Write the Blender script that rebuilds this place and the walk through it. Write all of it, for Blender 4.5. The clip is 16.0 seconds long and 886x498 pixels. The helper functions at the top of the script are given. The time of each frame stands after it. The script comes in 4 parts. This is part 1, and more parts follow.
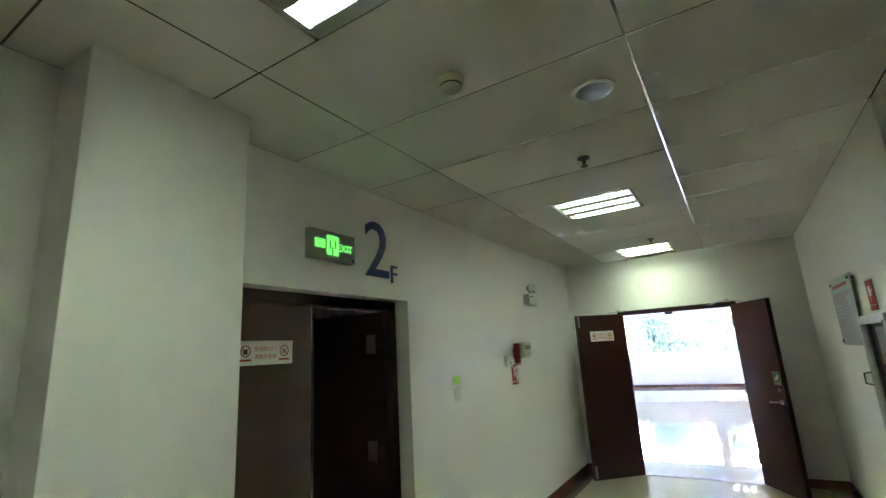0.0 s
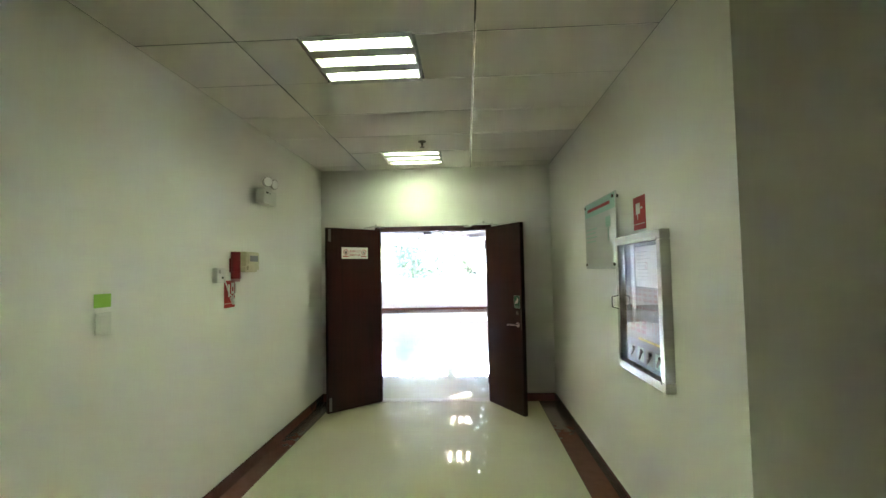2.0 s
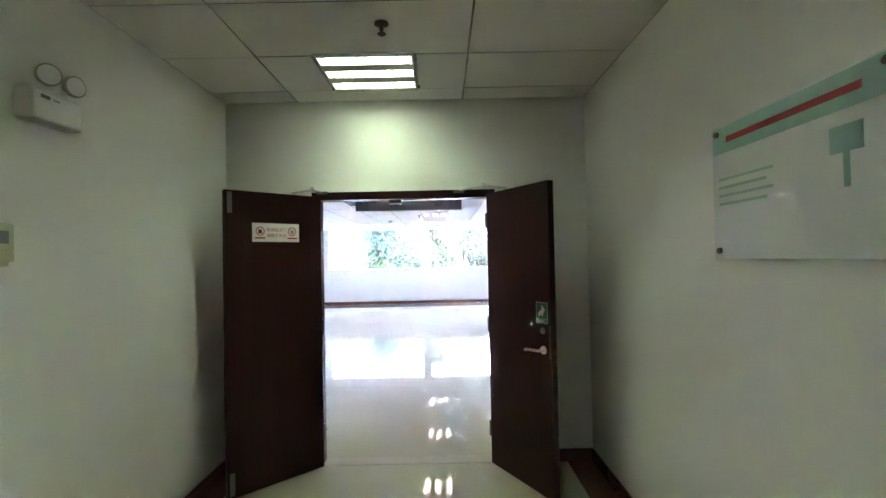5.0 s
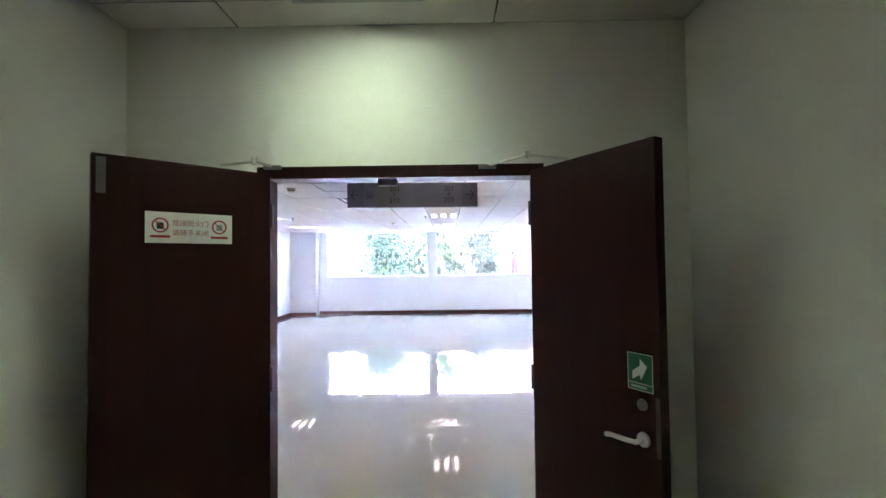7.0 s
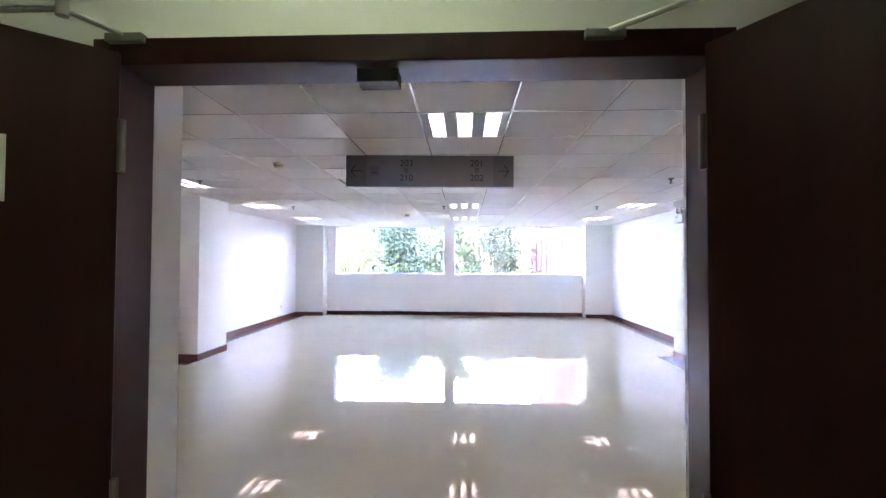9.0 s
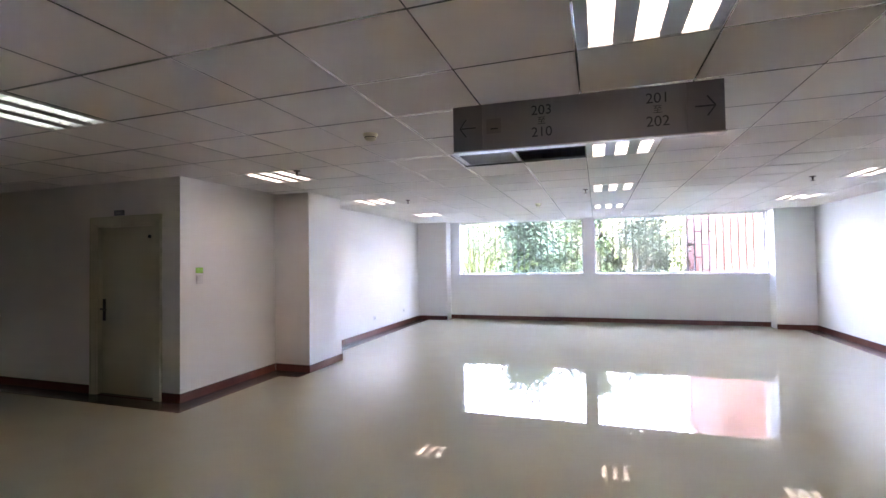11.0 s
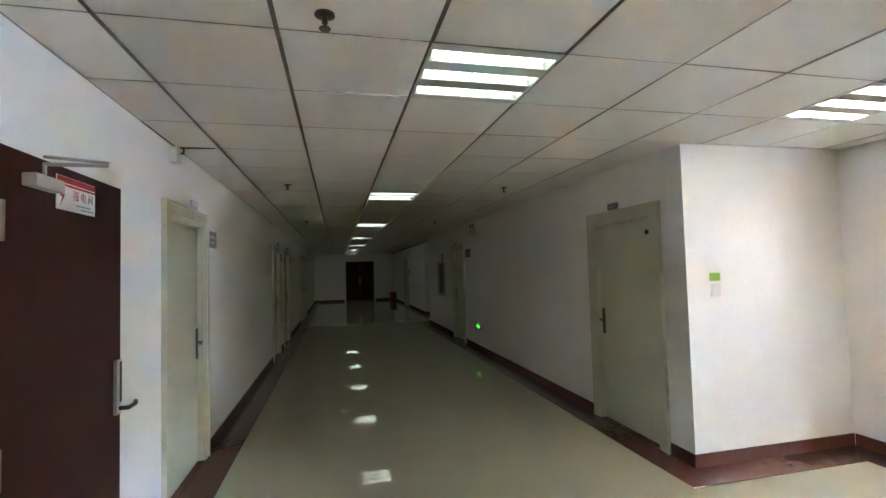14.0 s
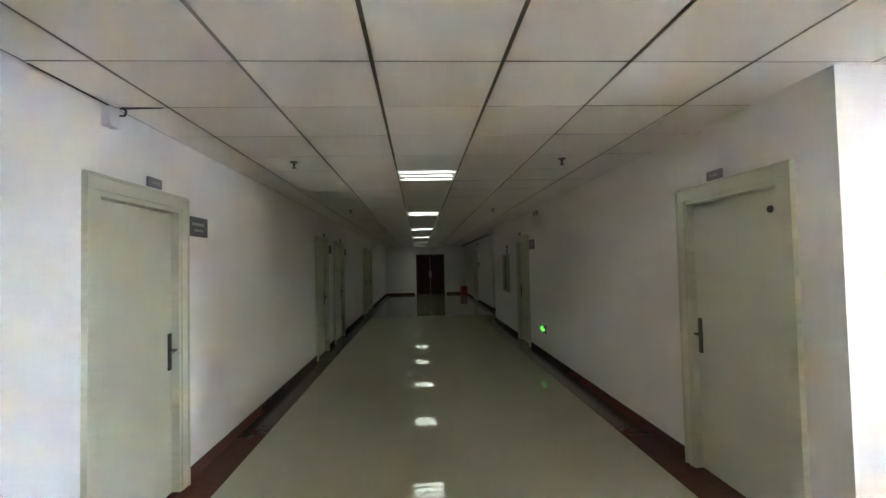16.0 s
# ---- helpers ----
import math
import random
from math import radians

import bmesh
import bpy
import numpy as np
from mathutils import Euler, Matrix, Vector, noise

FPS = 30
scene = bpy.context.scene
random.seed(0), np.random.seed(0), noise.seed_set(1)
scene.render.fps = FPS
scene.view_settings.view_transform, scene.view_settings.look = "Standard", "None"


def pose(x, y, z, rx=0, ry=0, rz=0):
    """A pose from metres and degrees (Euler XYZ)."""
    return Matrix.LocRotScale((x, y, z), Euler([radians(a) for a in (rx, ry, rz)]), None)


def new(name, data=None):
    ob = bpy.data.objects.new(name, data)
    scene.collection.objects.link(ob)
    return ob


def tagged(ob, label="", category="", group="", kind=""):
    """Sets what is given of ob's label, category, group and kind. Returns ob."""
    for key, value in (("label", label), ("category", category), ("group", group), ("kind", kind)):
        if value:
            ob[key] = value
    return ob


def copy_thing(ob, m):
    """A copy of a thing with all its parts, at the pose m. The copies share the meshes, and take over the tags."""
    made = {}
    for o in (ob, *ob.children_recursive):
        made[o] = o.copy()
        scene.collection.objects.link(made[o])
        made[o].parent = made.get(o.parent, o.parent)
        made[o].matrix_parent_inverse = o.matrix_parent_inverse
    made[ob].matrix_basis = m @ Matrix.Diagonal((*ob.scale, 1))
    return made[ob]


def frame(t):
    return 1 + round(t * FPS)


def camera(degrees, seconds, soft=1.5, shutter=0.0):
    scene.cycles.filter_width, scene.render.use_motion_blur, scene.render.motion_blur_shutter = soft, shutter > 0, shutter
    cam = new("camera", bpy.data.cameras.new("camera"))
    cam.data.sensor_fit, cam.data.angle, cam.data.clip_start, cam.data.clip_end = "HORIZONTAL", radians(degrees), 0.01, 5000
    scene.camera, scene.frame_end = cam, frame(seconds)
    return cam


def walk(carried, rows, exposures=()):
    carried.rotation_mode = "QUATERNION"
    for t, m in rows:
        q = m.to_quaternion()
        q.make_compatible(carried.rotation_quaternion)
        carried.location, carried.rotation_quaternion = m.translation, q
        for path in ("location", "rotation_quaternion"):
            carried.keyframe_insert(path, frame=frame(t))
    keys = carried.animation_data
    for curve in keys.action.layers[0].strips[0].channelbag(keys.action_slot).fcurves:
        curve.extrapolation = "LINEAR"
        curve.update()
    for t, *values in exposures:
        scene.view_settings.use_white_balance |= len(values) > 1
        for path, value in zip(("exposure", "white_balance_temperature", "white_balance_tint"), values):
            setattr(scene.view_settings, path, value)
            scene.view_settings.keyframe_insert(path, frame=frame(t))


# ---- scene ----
cam = camera(88, 16.0)
# seconds, eye x y z, Euler XYZ in degrees
ROWS = [
    (0, -0.728, 0.733, 1.576, 102.93, 3.28, 32.19),
    (0.5, -0.742, 0.997, 1.565, 100.84, 2.98, 25.87),
    (1, -0.820, 1.279, 1.531, 97.91, 2.53, 17.69),
    (1.5, -0.912, 1.582, 1.497, 95.05, 1.72, 9.59),
    (2, -0.951, 1.895, 1.484, 92.61, 1.10, 3.00),
    (2.5, -1.002, 2.227, 1.464, 91.30, 0.87, -0.19),
    (3, -1.065, 2.557, 1.484, 90.98, 0.33, -0.87),
    (3.5, -1.038, 2.891, 1.482, 91.02, 0.53, -1.31),
    (4, -1.019, 3.190, 1.480, 91.06, 0.95, -1.04),
    (6.5, -1.128, 4.698, 1.531, 91.11, 0.61, 0.83),
    (7, -1.113, 5.005, 1.533, 91.71, 0.68, 0.74),
    (7.5, -1.145, 5.286, 1.529, 91.90, 0.52, 1.38),
    (8, -1.183, 5.550, 1.522, 91.91, -0.03, 1.80),
    (10.5, -1.317, 7.231, 1.515, 90.62, 0.96, 10.83),
    (11, -1.439, 7.518, 1.505, 91.45, 0.87, 18.55),
    (11.5, -1.569, 7.776, 1.515, 91.42, 0.69, 28.58),
    (12, -1.742, 8.027, 1.530, 91.58, 0.57, 41.02),
    (12.5, -1.947, 8.202, 1.530, 91.74, 0.61, 53.42),
    (13, -2.220, 8.359, 1.555, 92.01, 0.78, 63.96),
    (13.5, -2.483, 8.565, 1.558, 92.33, 1.40, 71.40),
    (14, -2.734, 8.738, 1.551, 92.54, 1.54, 77.00),
    (14.5, -2.999, 8.883, 1.561, 92.69, 1.39, 81.71),
    (15, -3.193, 9.048, 1.556, 92.43, 1.44, 84.44),
    (15.5, -3.399, 9.225, 1.565, 92.14, 1.34, 85.69),
    (16, -3.664, 9.323, 1.551, 91.90, 1.29, 86.96),
]
# seconds, stops, white balance in kelvin and tint
EXPOSURES = [(0.0, 9.3, 7050, 43), (1.0, 9.55, 7800, 41), (2.5, 9.45, 7800, 38), (4.2, 9.15, 7400, 40), (6.5, 8.72, 7000, 46), (8.0, 8.65, 7000, 48),
             (10.3, 7.85, 8500, 41), (12.0, 7.85, 8350, 39), (13.0, 8.6, 8200, 35), (13.5, 8.95, 8150, 31), (14.0, 9.25, 8150, 28), (15.0, 9.3, 8300, 30), (16.0, 9.75, 8150, 30)]
walk(cam, [(t, pose(x, y, z, rx, ry, rz)) for t, x, y, z, rx, ry, rz in ROWS], EXPOSURES)

# ---- daylight ----
SUN_ELEVATION, SUN_AZIMUTH = radians(46), radians(182)
world = bpy.data.worlds.new("world")
scene.world = world
world.use_nodes = True
wn = world.node_tree.nodes
sky = wn.new("ShaderNodeTexSky")
sky.sky_type = "NISHITA"
sky.sun_disc = False
sky.air_density, sky.dust_density, sky.ozone_density = 1.0, 0.1, 3.5
sky.sun_elevation, sky.sun_rotation = SUN_ELEVATION, SUN_AZIMUTH
world.node_tree.links.new(sky.outputs[0], wn["Background"].inputs[0])
wn["Background"].inputs[1].default_value = 0.15
sun = new("sun", bpy.data.lights.new("sun", "SUN"))
sun.data.energy, sun.data.angle, sun.data.color = 2.0, radians(0.5), (1.0, 0.95, 0.86)
d = Vector((math.sin(SUN_AZIMUTH) * math.cos(SUN_ELEVATION), math.cos(SUN_AZIMUTH) * math.cos(SUN_ELEVATION), math.sin(SUN_ELEVATION)))
sun.rotation_euler = d.to_track_quat("Z", "Y").to_euler()
TUBE_A, TUBE_B, TUBE_HALL = 0.115, 0.023, 0.12

# ---- materials ----
def material(name, color, rough=0.6, metal=0.0, vary=0.06, scale=6.0, fine=90.0, bump=0.05, second=None, spec=0.5, coat=0.0, per_piece=0.0, stretch=(1, 1, 1), depth=0.002):
    """Base colour with broad stains and fine grain, gloss that varies a little, and fine relief."""
    m = bpy.data.materials.new(name)
    m.use_nodes = True
    n, l = m.node_tree.nodes, m.node_tree.links
    b = n["Principled BSDF"]
    co = n.new("ShaderNodeTexCoord")
    mp = n.new("ShaderNodeMapping")
    mp.inputs["Scale"].default_value = stretch
    l.new(co.outputs["Object"], mp.inputs[0])
    big, small = n.new("ShaderNodeTexNoise"), n.new("ShaderNodeTexNoise")
    big.inputs["Scale"].default_value, big.inputs["Detail"].default_value = scale, 4
    small.inputs["Scale"].default_value, small.inputs["Detail"].default_value = fine, 3
    l.new(mp.outputs[0], big.inputs[0]), l.new(mp.outputs[0], small.inputs[0])
    mix = n.new("ShaderNodeMixRGB")
    mix.inputs[1].default_value = (*[c * (1 - vary) for c in color], 1)
    mix.inputs[2].default_value = (*(second or [min(1, c * (1 + vary)) for c in color]), 1)
    add = n.new("ShaderNodeMath")
    add.operation = "MULTIPLY_ADD"
    l.new(small.outputs[0], add.inputs[0])
    add.inputs[1].default_value = 0.45
    half = n.new("ShaderNodeMath")
    half.operation = "MULTIPLY_ADD"
    l.new(big.outputs[0], half.inputs[0])
    half.inputs[1].default_value, half.inputs[2].default_value = 1.2, -0.32
    l.new(half.outputs[0], add.inputs[2])
    last = add
    if per_piece:
        oi = n.new("ShaderNodeObjectInfo")
        pp = n.new("ShaderNodeMath")
        pp.operation = "MULTIPLY_ADD"
        l.new(oi.outputs["Random"], pp.inputs[0])
        pp.inputs[1].default_value = per_piece
        l.new(add.outputs[0], pp.inputs[2])
        last = pp
    l.new(last.outputs[0], mix.inputs[0])
    l.new(mix.outputs[0], b.inputs["Base Color"])
    ro = n.new("ShaderNodeMath")
    ro.operation = "MULTIPLY_ADD"
    l.new(big.outputs[0], ro.inputs[0])
    ro.inputs[1].default_value, ro.inputs[2].default_value = rough * 0.3, rough * 0.85
    l.new(ro.outputs[0], b.inputs["Roughness"])
    b.inputs["Metallic"].default_value = metal
    b.inputs["Specular IOR Level"].default_value = spec
    b.inputs["Coat Weight"].default_value = coat
    b.inputs["Coat Roughness"].default_value = 0.03
    if bump:
        bp = n.new("ShaderNodeBump")
        bp.inputs["Strength"].default_value, bp.inputs["Distance"].default_value = bump, depth
        l.new(small.outputs[0], bp.inputs["Height"])
        l.new(bp.outputs[0], b.inputs["Normal"])
    return m


def glowing(name, color, strength):
    m = bpy.data.materials.new(name)
    m.use_nodes = True
    b = m.node_tree.nodes["Principled BSDF"]
    b.inputs["Base Color"].default_value = (*color, 1)
    b.inputs["Emission Color"].default_value = (*color, 1)
    b.inputs["Emission Strength"].default_value = strength
    return m


def leafy(name, color, second, rough=0.45):
    m = material(name, color, rough, vary=0.3, scale=2.0, fine=14, bump=0.0, second=second, spec=0.2)
    m.node_tree.nodes["Principled BSDF"].inputs["Transmission Weight"].default_value = 0.0
    return m


PAINT = material("wall_paint", (0.86, 0.85, 0.825), 0.55, vary=0.025, scale=1.3, fine=160, bump=0.12, depth=0.001)
TILE = material("ceiling_tile", (0.78, 0.75, 0.72), 0.85, vary=0.05, scale=1.1, fine=220, bump=0.25, depth=0.0015)
TBAR = material("ceiling_grid", (0.40, 0.40, 0.40), 0.24, metal=0.7, vary=0.1)
# near-black colour puts the shade of the ceiling void into the slabs
VOID_SHADE = material("ceiling_void_shade", (0.05, 0.05, 0.05), 0.9)
FLOOR = material("polished_floor", (0.455, 0.432, 0.318), 0.016, vary=0.05, scale=2.2, fine=60, bump=0.0, spec=0.5)
THRESHOLD = material("threshold_stone", (0.50, 0.45, 0.37), 0.06, vary=0.12, scale=7, fine=90, bump=0.0)
GRANITE = material("red_granite", (0.118, 0.045, 0.035), 0.24, vary=0.12, scale=14, fine=60, bump=0.0, second=(0.145, 0.059, 0.046), per_piece=0.3)
CREAM = material("door_cream", (0.56, 0.57, 0.44), 0.4, vary=0.04, scale=3, fine=60, bump=0.05)
WOOD = material("dark_red_wood", (0.022, 0.0048, 0.0044), 0.42, vary=0.35, scale=3, fine=30, bump=0.08, second=(0.046, 0.009, 0.007), stretch=(9, 9, 0.55), spec=0.26)
REDWOOD = material("red_brown_wood", (0.036, 0.0075, 0.006), 0.4, vary=0.35, scale=3, fine=30, bump=0.08, second=(0.078, 0.0145, 0.011), stretch=(9, 9, 0.55), spec=0.3)
BROWN = material("brown_wood", (0.05, 0.024, 0.017), 0.45, vary=0.25, scale=3, fine=30, bump=0.06, stretch=(9, 9, 0.55))
STEEL = material("brushed_steel", (0.55, 0.55, 0.54), 0.32, metal=0.9, vary=0.08)
DULL = material("dull_steel_plate", (0.20, 0.20, 0.19), 0.5, metal=0.5, vary=0.12)
ALU = material("champagne_aluminium", (0.47, 0.45, 0.41), 0.38, metal=0.5, vary=0.06, stretch=(1, 1, 12))
DARKMETAL = material("dark_bronze", (0.10, 0.085, 0.075), 0.35, metal=0.7, vary=0.15)
WHITE = material("white_plastic", (0.74, 0.74, 0.72), 0.4, vary=0.04)
IVORY = material("ivory_plastic", (0.60, 0.57, 0.40), 0.45, vary=0.05)
PRINT = material("print_under_glass", (0.72, 0.75, 0.74), 0.5, vary=0.03, coat=1.0)
PAPER = material("paper", (0.78, 0.78, 0.76), 0.7, vary=0.03, fine=50)
INK = material("ink", (0.025, 0.025, 0.03), 0.6)
GREYINK = material("grey_ink", (0.32, 0.33, 0.34), 0.6)
RED = material("red_print", (0.50, 0.028, 0.03), 0.5, vary=0.1)
FADED = material("faded_red_print", (0.105, 0.026, 0.028), 0.6, vary=0.12)
PALERED = material("pale_red_stamp", (0.60, 0.34, 0.33), 0.6)
DARKRED = material("dark_red_tube", (0.24, 0.010, 0.016), 0.45, vary=0.1)
BLUE = material("blue_letters", (0.020, 0.032, 0.17), 0.45, vary=0.08)
GREEN = material("green_print", (0.012, 0.15, 0.085), 0.45, vary=0.08)
LIME = material("lime_label", (0.28, 0.62, 0.09), 0.5, vary=0.06)
TEAL = material("teal_print", (0.28, 0.52, 0.46), 0.4, vary=0.08)
YELLOW = material("yellow_print", (0.50, 0.47, 0.06), 0.5)
POSTERBLUE = material("poster_blue", (0.10, 0.20, 0.24), 0.5, vary=0.2, scale=7)
POSTER = material("dark_poster", (0.075, 0.13, 0.13), 0.5, vary=0.18, scale=4)
SIGNGREY = material("sign_grey", (0.20, 0.205, 0.215), 0.42, metal=0.25, vary=0.04)
CASEGREY = material("sign_case", (0.34, 0.335, 0.31), 0.45, vary=0.05)
PLATEDARK = material("dark_plate", (0.07, 0.073, 0.08), 0.4, vary=0.06)
SIGNDARK = material("sign_dark", (0.16, 0.155, 0.165), 0.45, metal=0.2, vary=0.05)
BLACK = material("black", (0.02, 0.02, 0.02), 0.5)
BARS = material("painted_bars", (0.04, 0.05, 0.045), 0.4, vary=0.12)
BRICK = material("red_brick", (0.165, 0.047, 0.031), 0.85, vary=0.2, scale=3, fine=40, bump=0.3, per_piece=0.3)
MORTAR = material("mortar", (0.22, 0.13, 0.10), 0.9, vary=0.1)
BARK = material("bark", (0.10, 0.075, 0.055), 0.9, vary=0.3, scale=5, fine=30, bump=0.5, depth=0.01)
SOIL = material("grass_ground", (0.06, 0.10, 0.03), 0.95, vary=0.3, scale=0.6, fine=9, bump=0.3, depth=0.03)
LEAF_DARK = leafy("leaf_dark", (0.02, 0.045, 0.022), (0.045, 0.08, 0.04))
LEAF_MID = leafy("leaf_mid", (0.035, 0.065, 0.022), (0.075, 0.11, 0.04))
LEAF_PALE = leafy("leaf_pale", (0.05, 0.072, 0.04), (0.10, 0.12, 0.075))
LEAF_YELLOW = leafy("leaf_yellow", (0.055, 0.075, 0.016), (0.12, 0.135, 0.032))
TUBE_ON_A = glowing("lamp_tube_lit", (0.64, 1.0, 0.69), TUBE_A)
TUBE_ON_B = glowing("lamp_tube_lit_cool", (0.70, 1.0, 1.0), TUBE_B)
TUBE_ON_HALL = glowing("lamp_tube_lit_white", (0.97, 1.0, 0.97), TUBE_HALL)
EXIT_GLOW = glowing("exit_sign_glow", (0.02, 1.0, 0.12), 0.0021)
REFLECTOR = material("lamp_reflector", (0.84, 0.85, 0.84), 0.3, metal=0.0, vary=0.05)
LOUVRE = material("lamp_housing", (0.52, 0.53, 0.52), 0.4, metal=0.0, vary=0.05)

GLASS = bpy.data.materials.new("glass")
GLASS.use_nodes = True
gb = GLASS.node_tree.nodes["Principled BSDF"]
gb.inputs["Transmission Weight"].default_value, gb.inputs["Roughness"].default_value, gb.inputs["IOR"].default_value = 1.0, 0.0, 1.45
gb.inputs["Base Color"].default_value = (0.97, 0.99, 0.98, 1)


# ---- building helpers ----
def box(bm, x0, x1, y0, y1, z0, z1, bevel=0.0):
    made = bmesh.ops.create_cube(bm, size=1, matrix=Matrix.LocRotScale(((x0 + x1) / 2, (y0 + y1) / 2, (z0 + z1) / 2), None, (abs(x1 - x0), abs(y1 - y0), abs(z1 - z0))))
    if bevel:
        edges = {e for v in made["verts"] for e in v.link_edges}
        bmesh.ops.bevel(bm, geom=list(edges), offset=bevel, segments=2, affect="EDGES", profile=0.6)
    return bm


def tube(bm, a, b, r0, r1=None, sides=12):
    a, b = Vector(a), Vector(b)
    m = Matrix.Translation((a + b) / 2) @ (b - a).to_track_quat("Z", "Y").to_matrix().to_4x4()
    bmesh.ops.create_cone(bm, cap_ends=True, segments=sides, radius1=r0, radius2=r0 if r1 is None else r1, depth=(b - a).length, matrix=m)
    return bm


def turned(bm, profile, sides=24, m=Matrix()):
    """A turned body: rings of (radius, height) joined round z."""
    rings = []
    for r, h in profile:
        rings.append([bm.verts.new(m @ Vector((r * math.cos(2 * math.pi * k / sides), r * math.sin(2 * math.pi * k / sides), h))) for k in range(sides)])
    for low, high in zip(rings, rings[1:]):
        for k in range(sides):
            bm.faces.new((low[k], low[(k + 1) % sides], high[(k + 1) % sides], high[k]))
    bm.faces.new(list(reversed(rings[0]))), bm.faces.new(rings[-1])
    return bm


def bent(bm, points, r, sides=8):
    """A round bar that follows the points."""
    for a, b in zip(points, points[1:]):
        tube(bm, a, b, r, r, sides)
    for p in points[1:-1]:
        bmesh.ops.create_uvsphere(bm, u_segments=sides, v_segments=6, radius=r, matrix=Matrix.Translation(p))
    return bm


def mesh_of(name, bm, mat, smooth=False):
    bmesh.ops.recalc_face_normals(bm, faces=bm.faces[:])
    me = bpy.data.meshes.new(name)
    bm.to_mesh(me)
    bm.free()
    me.materials.append(mat)
    if smooth:
        me.shade_smooth()
        me.set_sharp_from_angle(angle=radians(40))
    return me


def part(name, bm, mat, parent=None, label="", smooth=False):
    """Links a bmesh as one mesh object, under a thing or a part."""
    ob = new(name, mesh_of(name, bm, mat, smooth))
    ob.parent = parent
    return tagged(ob, label)


def thing(name, m, label, category, group="", kind=""):
    ob = new(name)
    ob.empty_display_size = 0.05
    ob.matrix_basis = m
    return tagged(ob, label, category, group, kind)


def structure(name, bm, mat, label, category):
    return tagged(part(name, bm, mat), label, category, kind="structure")


def B(*args, bevel=0.0):
    return box(bmesh.new(), *args, bevel=bevel)


def letters(name, text, size, mat, parent, m, thick=0.0008, label="", align="CENTER"):
    """Raised characters in the xz plane of m, read from -y."""
    cu = bpy.data.curves.new(name, "FONT")
    cu.body, cu.size, cu.extrude, cu.align_x, cu.align_y = text, size, thick, align, "CENTER"
    tmp = bpy.data.objects.new(name, cu)
    scene.collection.objects.link(tmp)
    me = bpy.data.meshes.new_from_object(tmp.evaluated_get(bpy.context.evaluated_depsgraph_get()))
    bpy.data.objects.remove(tmp)
    me.transform(pose(0, 0, 0, 90, 0, 0))
    me.materials.clear()
    me.materials.append(mat)
    me.name = name
    ob = new(name, me)
    ob.parent = parent
    ob.matrix_basis = m
    return tagged(ob, label)


def ring_bm(r0, r1, y0, y1, cx=0, cz=0, sides=28):
    """A flat ring in the xz plane."""
    bm = bmesh.new()
    loops = [[bm.verts.new((cx + r * math.cos(2 * math.pi * k / sides), y, cz + r * math.sin(2 * math.pi * k / sides))) for k in range(sides)] for r, y in ((r1, y0), (r1, y1), (r0, y1), (r0, y0))]
    for i in range(4):
        a, b = loops[i], loops[(i + 1) % 4]
        for k in range(sides):
            bm.faces.new((a[k], a[(k + 1) % sides], b[(k + 1) % sides], b[k]))
    return bm


# poses on the walls: local x runs along the wall to the right as one faces it, -y points into the room, z up
def on_west(x, y, z):
    return pose(x, y, z, 0, 0, 90)


def on_east(x, y, z):
    return pose(x, y, z, 0, 0, -90)


def on_north(x, y, z):
    return pose(x, y, z)


def on_south(x, y, z):
    return pose(x, y, z, 0, 0, 180)


# ---- plan ----
XL, XR, YD, HA = -2.634, 0.008, 7.142, 2.657       # first corridor: side walls, door wall, ceiling
YS, YN, XC, HB = 7.616, 11.354, -5.754, 2.472        # long corridor and hall: south and north wall, corner, ceiling
XF, YN2 = -27.493, 11.72                               # far end of the long corridor
YW = 18.95                                           # window wall of the hall
TOP = 2.95


def wall(name, along, a0, a1, b0, b1, openings=(), label="white painted plaster wall", z1=TOP):
    """A wall along x or y from a0 to a1, with thickness b0 to b1 and openings (from, to, sill, head)."""
    bm = bmesh.new()
    def put(p, q, low, high):
        if q - p > 1e-4 and high - low > 1e-4:
            box(bm, *((p, q, b0, b1) if along == "x" else (b0, b1, p, q)), low, high)
    at = a0
    for p, q, sill, head in sorted(openings):
        put(at, p, 0, z1)
        put(p, q, 0, sill)
        put(p, q, head, z1)
        at = q
    put(at, a1, 0, z1)
    return structure(name, bm, PAINT, label, "wall")


# openings: (from, to, sill, head)
SOUTH_DOORS = [(-7.03, -6.17, 0, 1.985), (-12.24, -11.43, 0, 1.985), (-14.05, -13.05, 0, 1.985), (-18.78, -17.9, 0, 1.985), (-20.2, -19.3, 0, 1.985)]
NORTH_DOORS = [(-7.02, -6.10, 0, 1.985), (-12.90, -12.10, 0, 1.985)]
RED_DOOR = (-5.434, -4.53, 0, 2.02)
DOUBLE = (-2.007, -0.667, 0, 1.99)
wall("wall_west_first_corridor", "y", -4.2, YD, XL - 0.25, XL, [(1.90, 3.332, 0, 1.955)])
wall("wall_east_first_corridor", "y", 3.55, YD, XR, XR + 0.25)
wall("wall_north_start", "x", XR + 0.25, 4.0, 3.55, 3.80)
wall("wall_east_start", "y", -4.2, 3.80, 4.0, 4.25)
wall("wall_back_start", "x", XL, 4.0, -4.45, -4.2)
wall("wall_south_long_corridor", "x", XF - 1.0, 8.0, YD + 0.13, YS, [*SOUTH_DOORS, RED_DOOR, (DOUBLE[0] - 0.11, DOUBLE[1] + 0.12, 0, 2.13)], "white painted wall between the two corridors")
wall("wall_door_end_first_corridor", "x", XL, XR + 0.25, YD, YD + 0.13, [DOUBLE], "white painted wall around the double fire door")
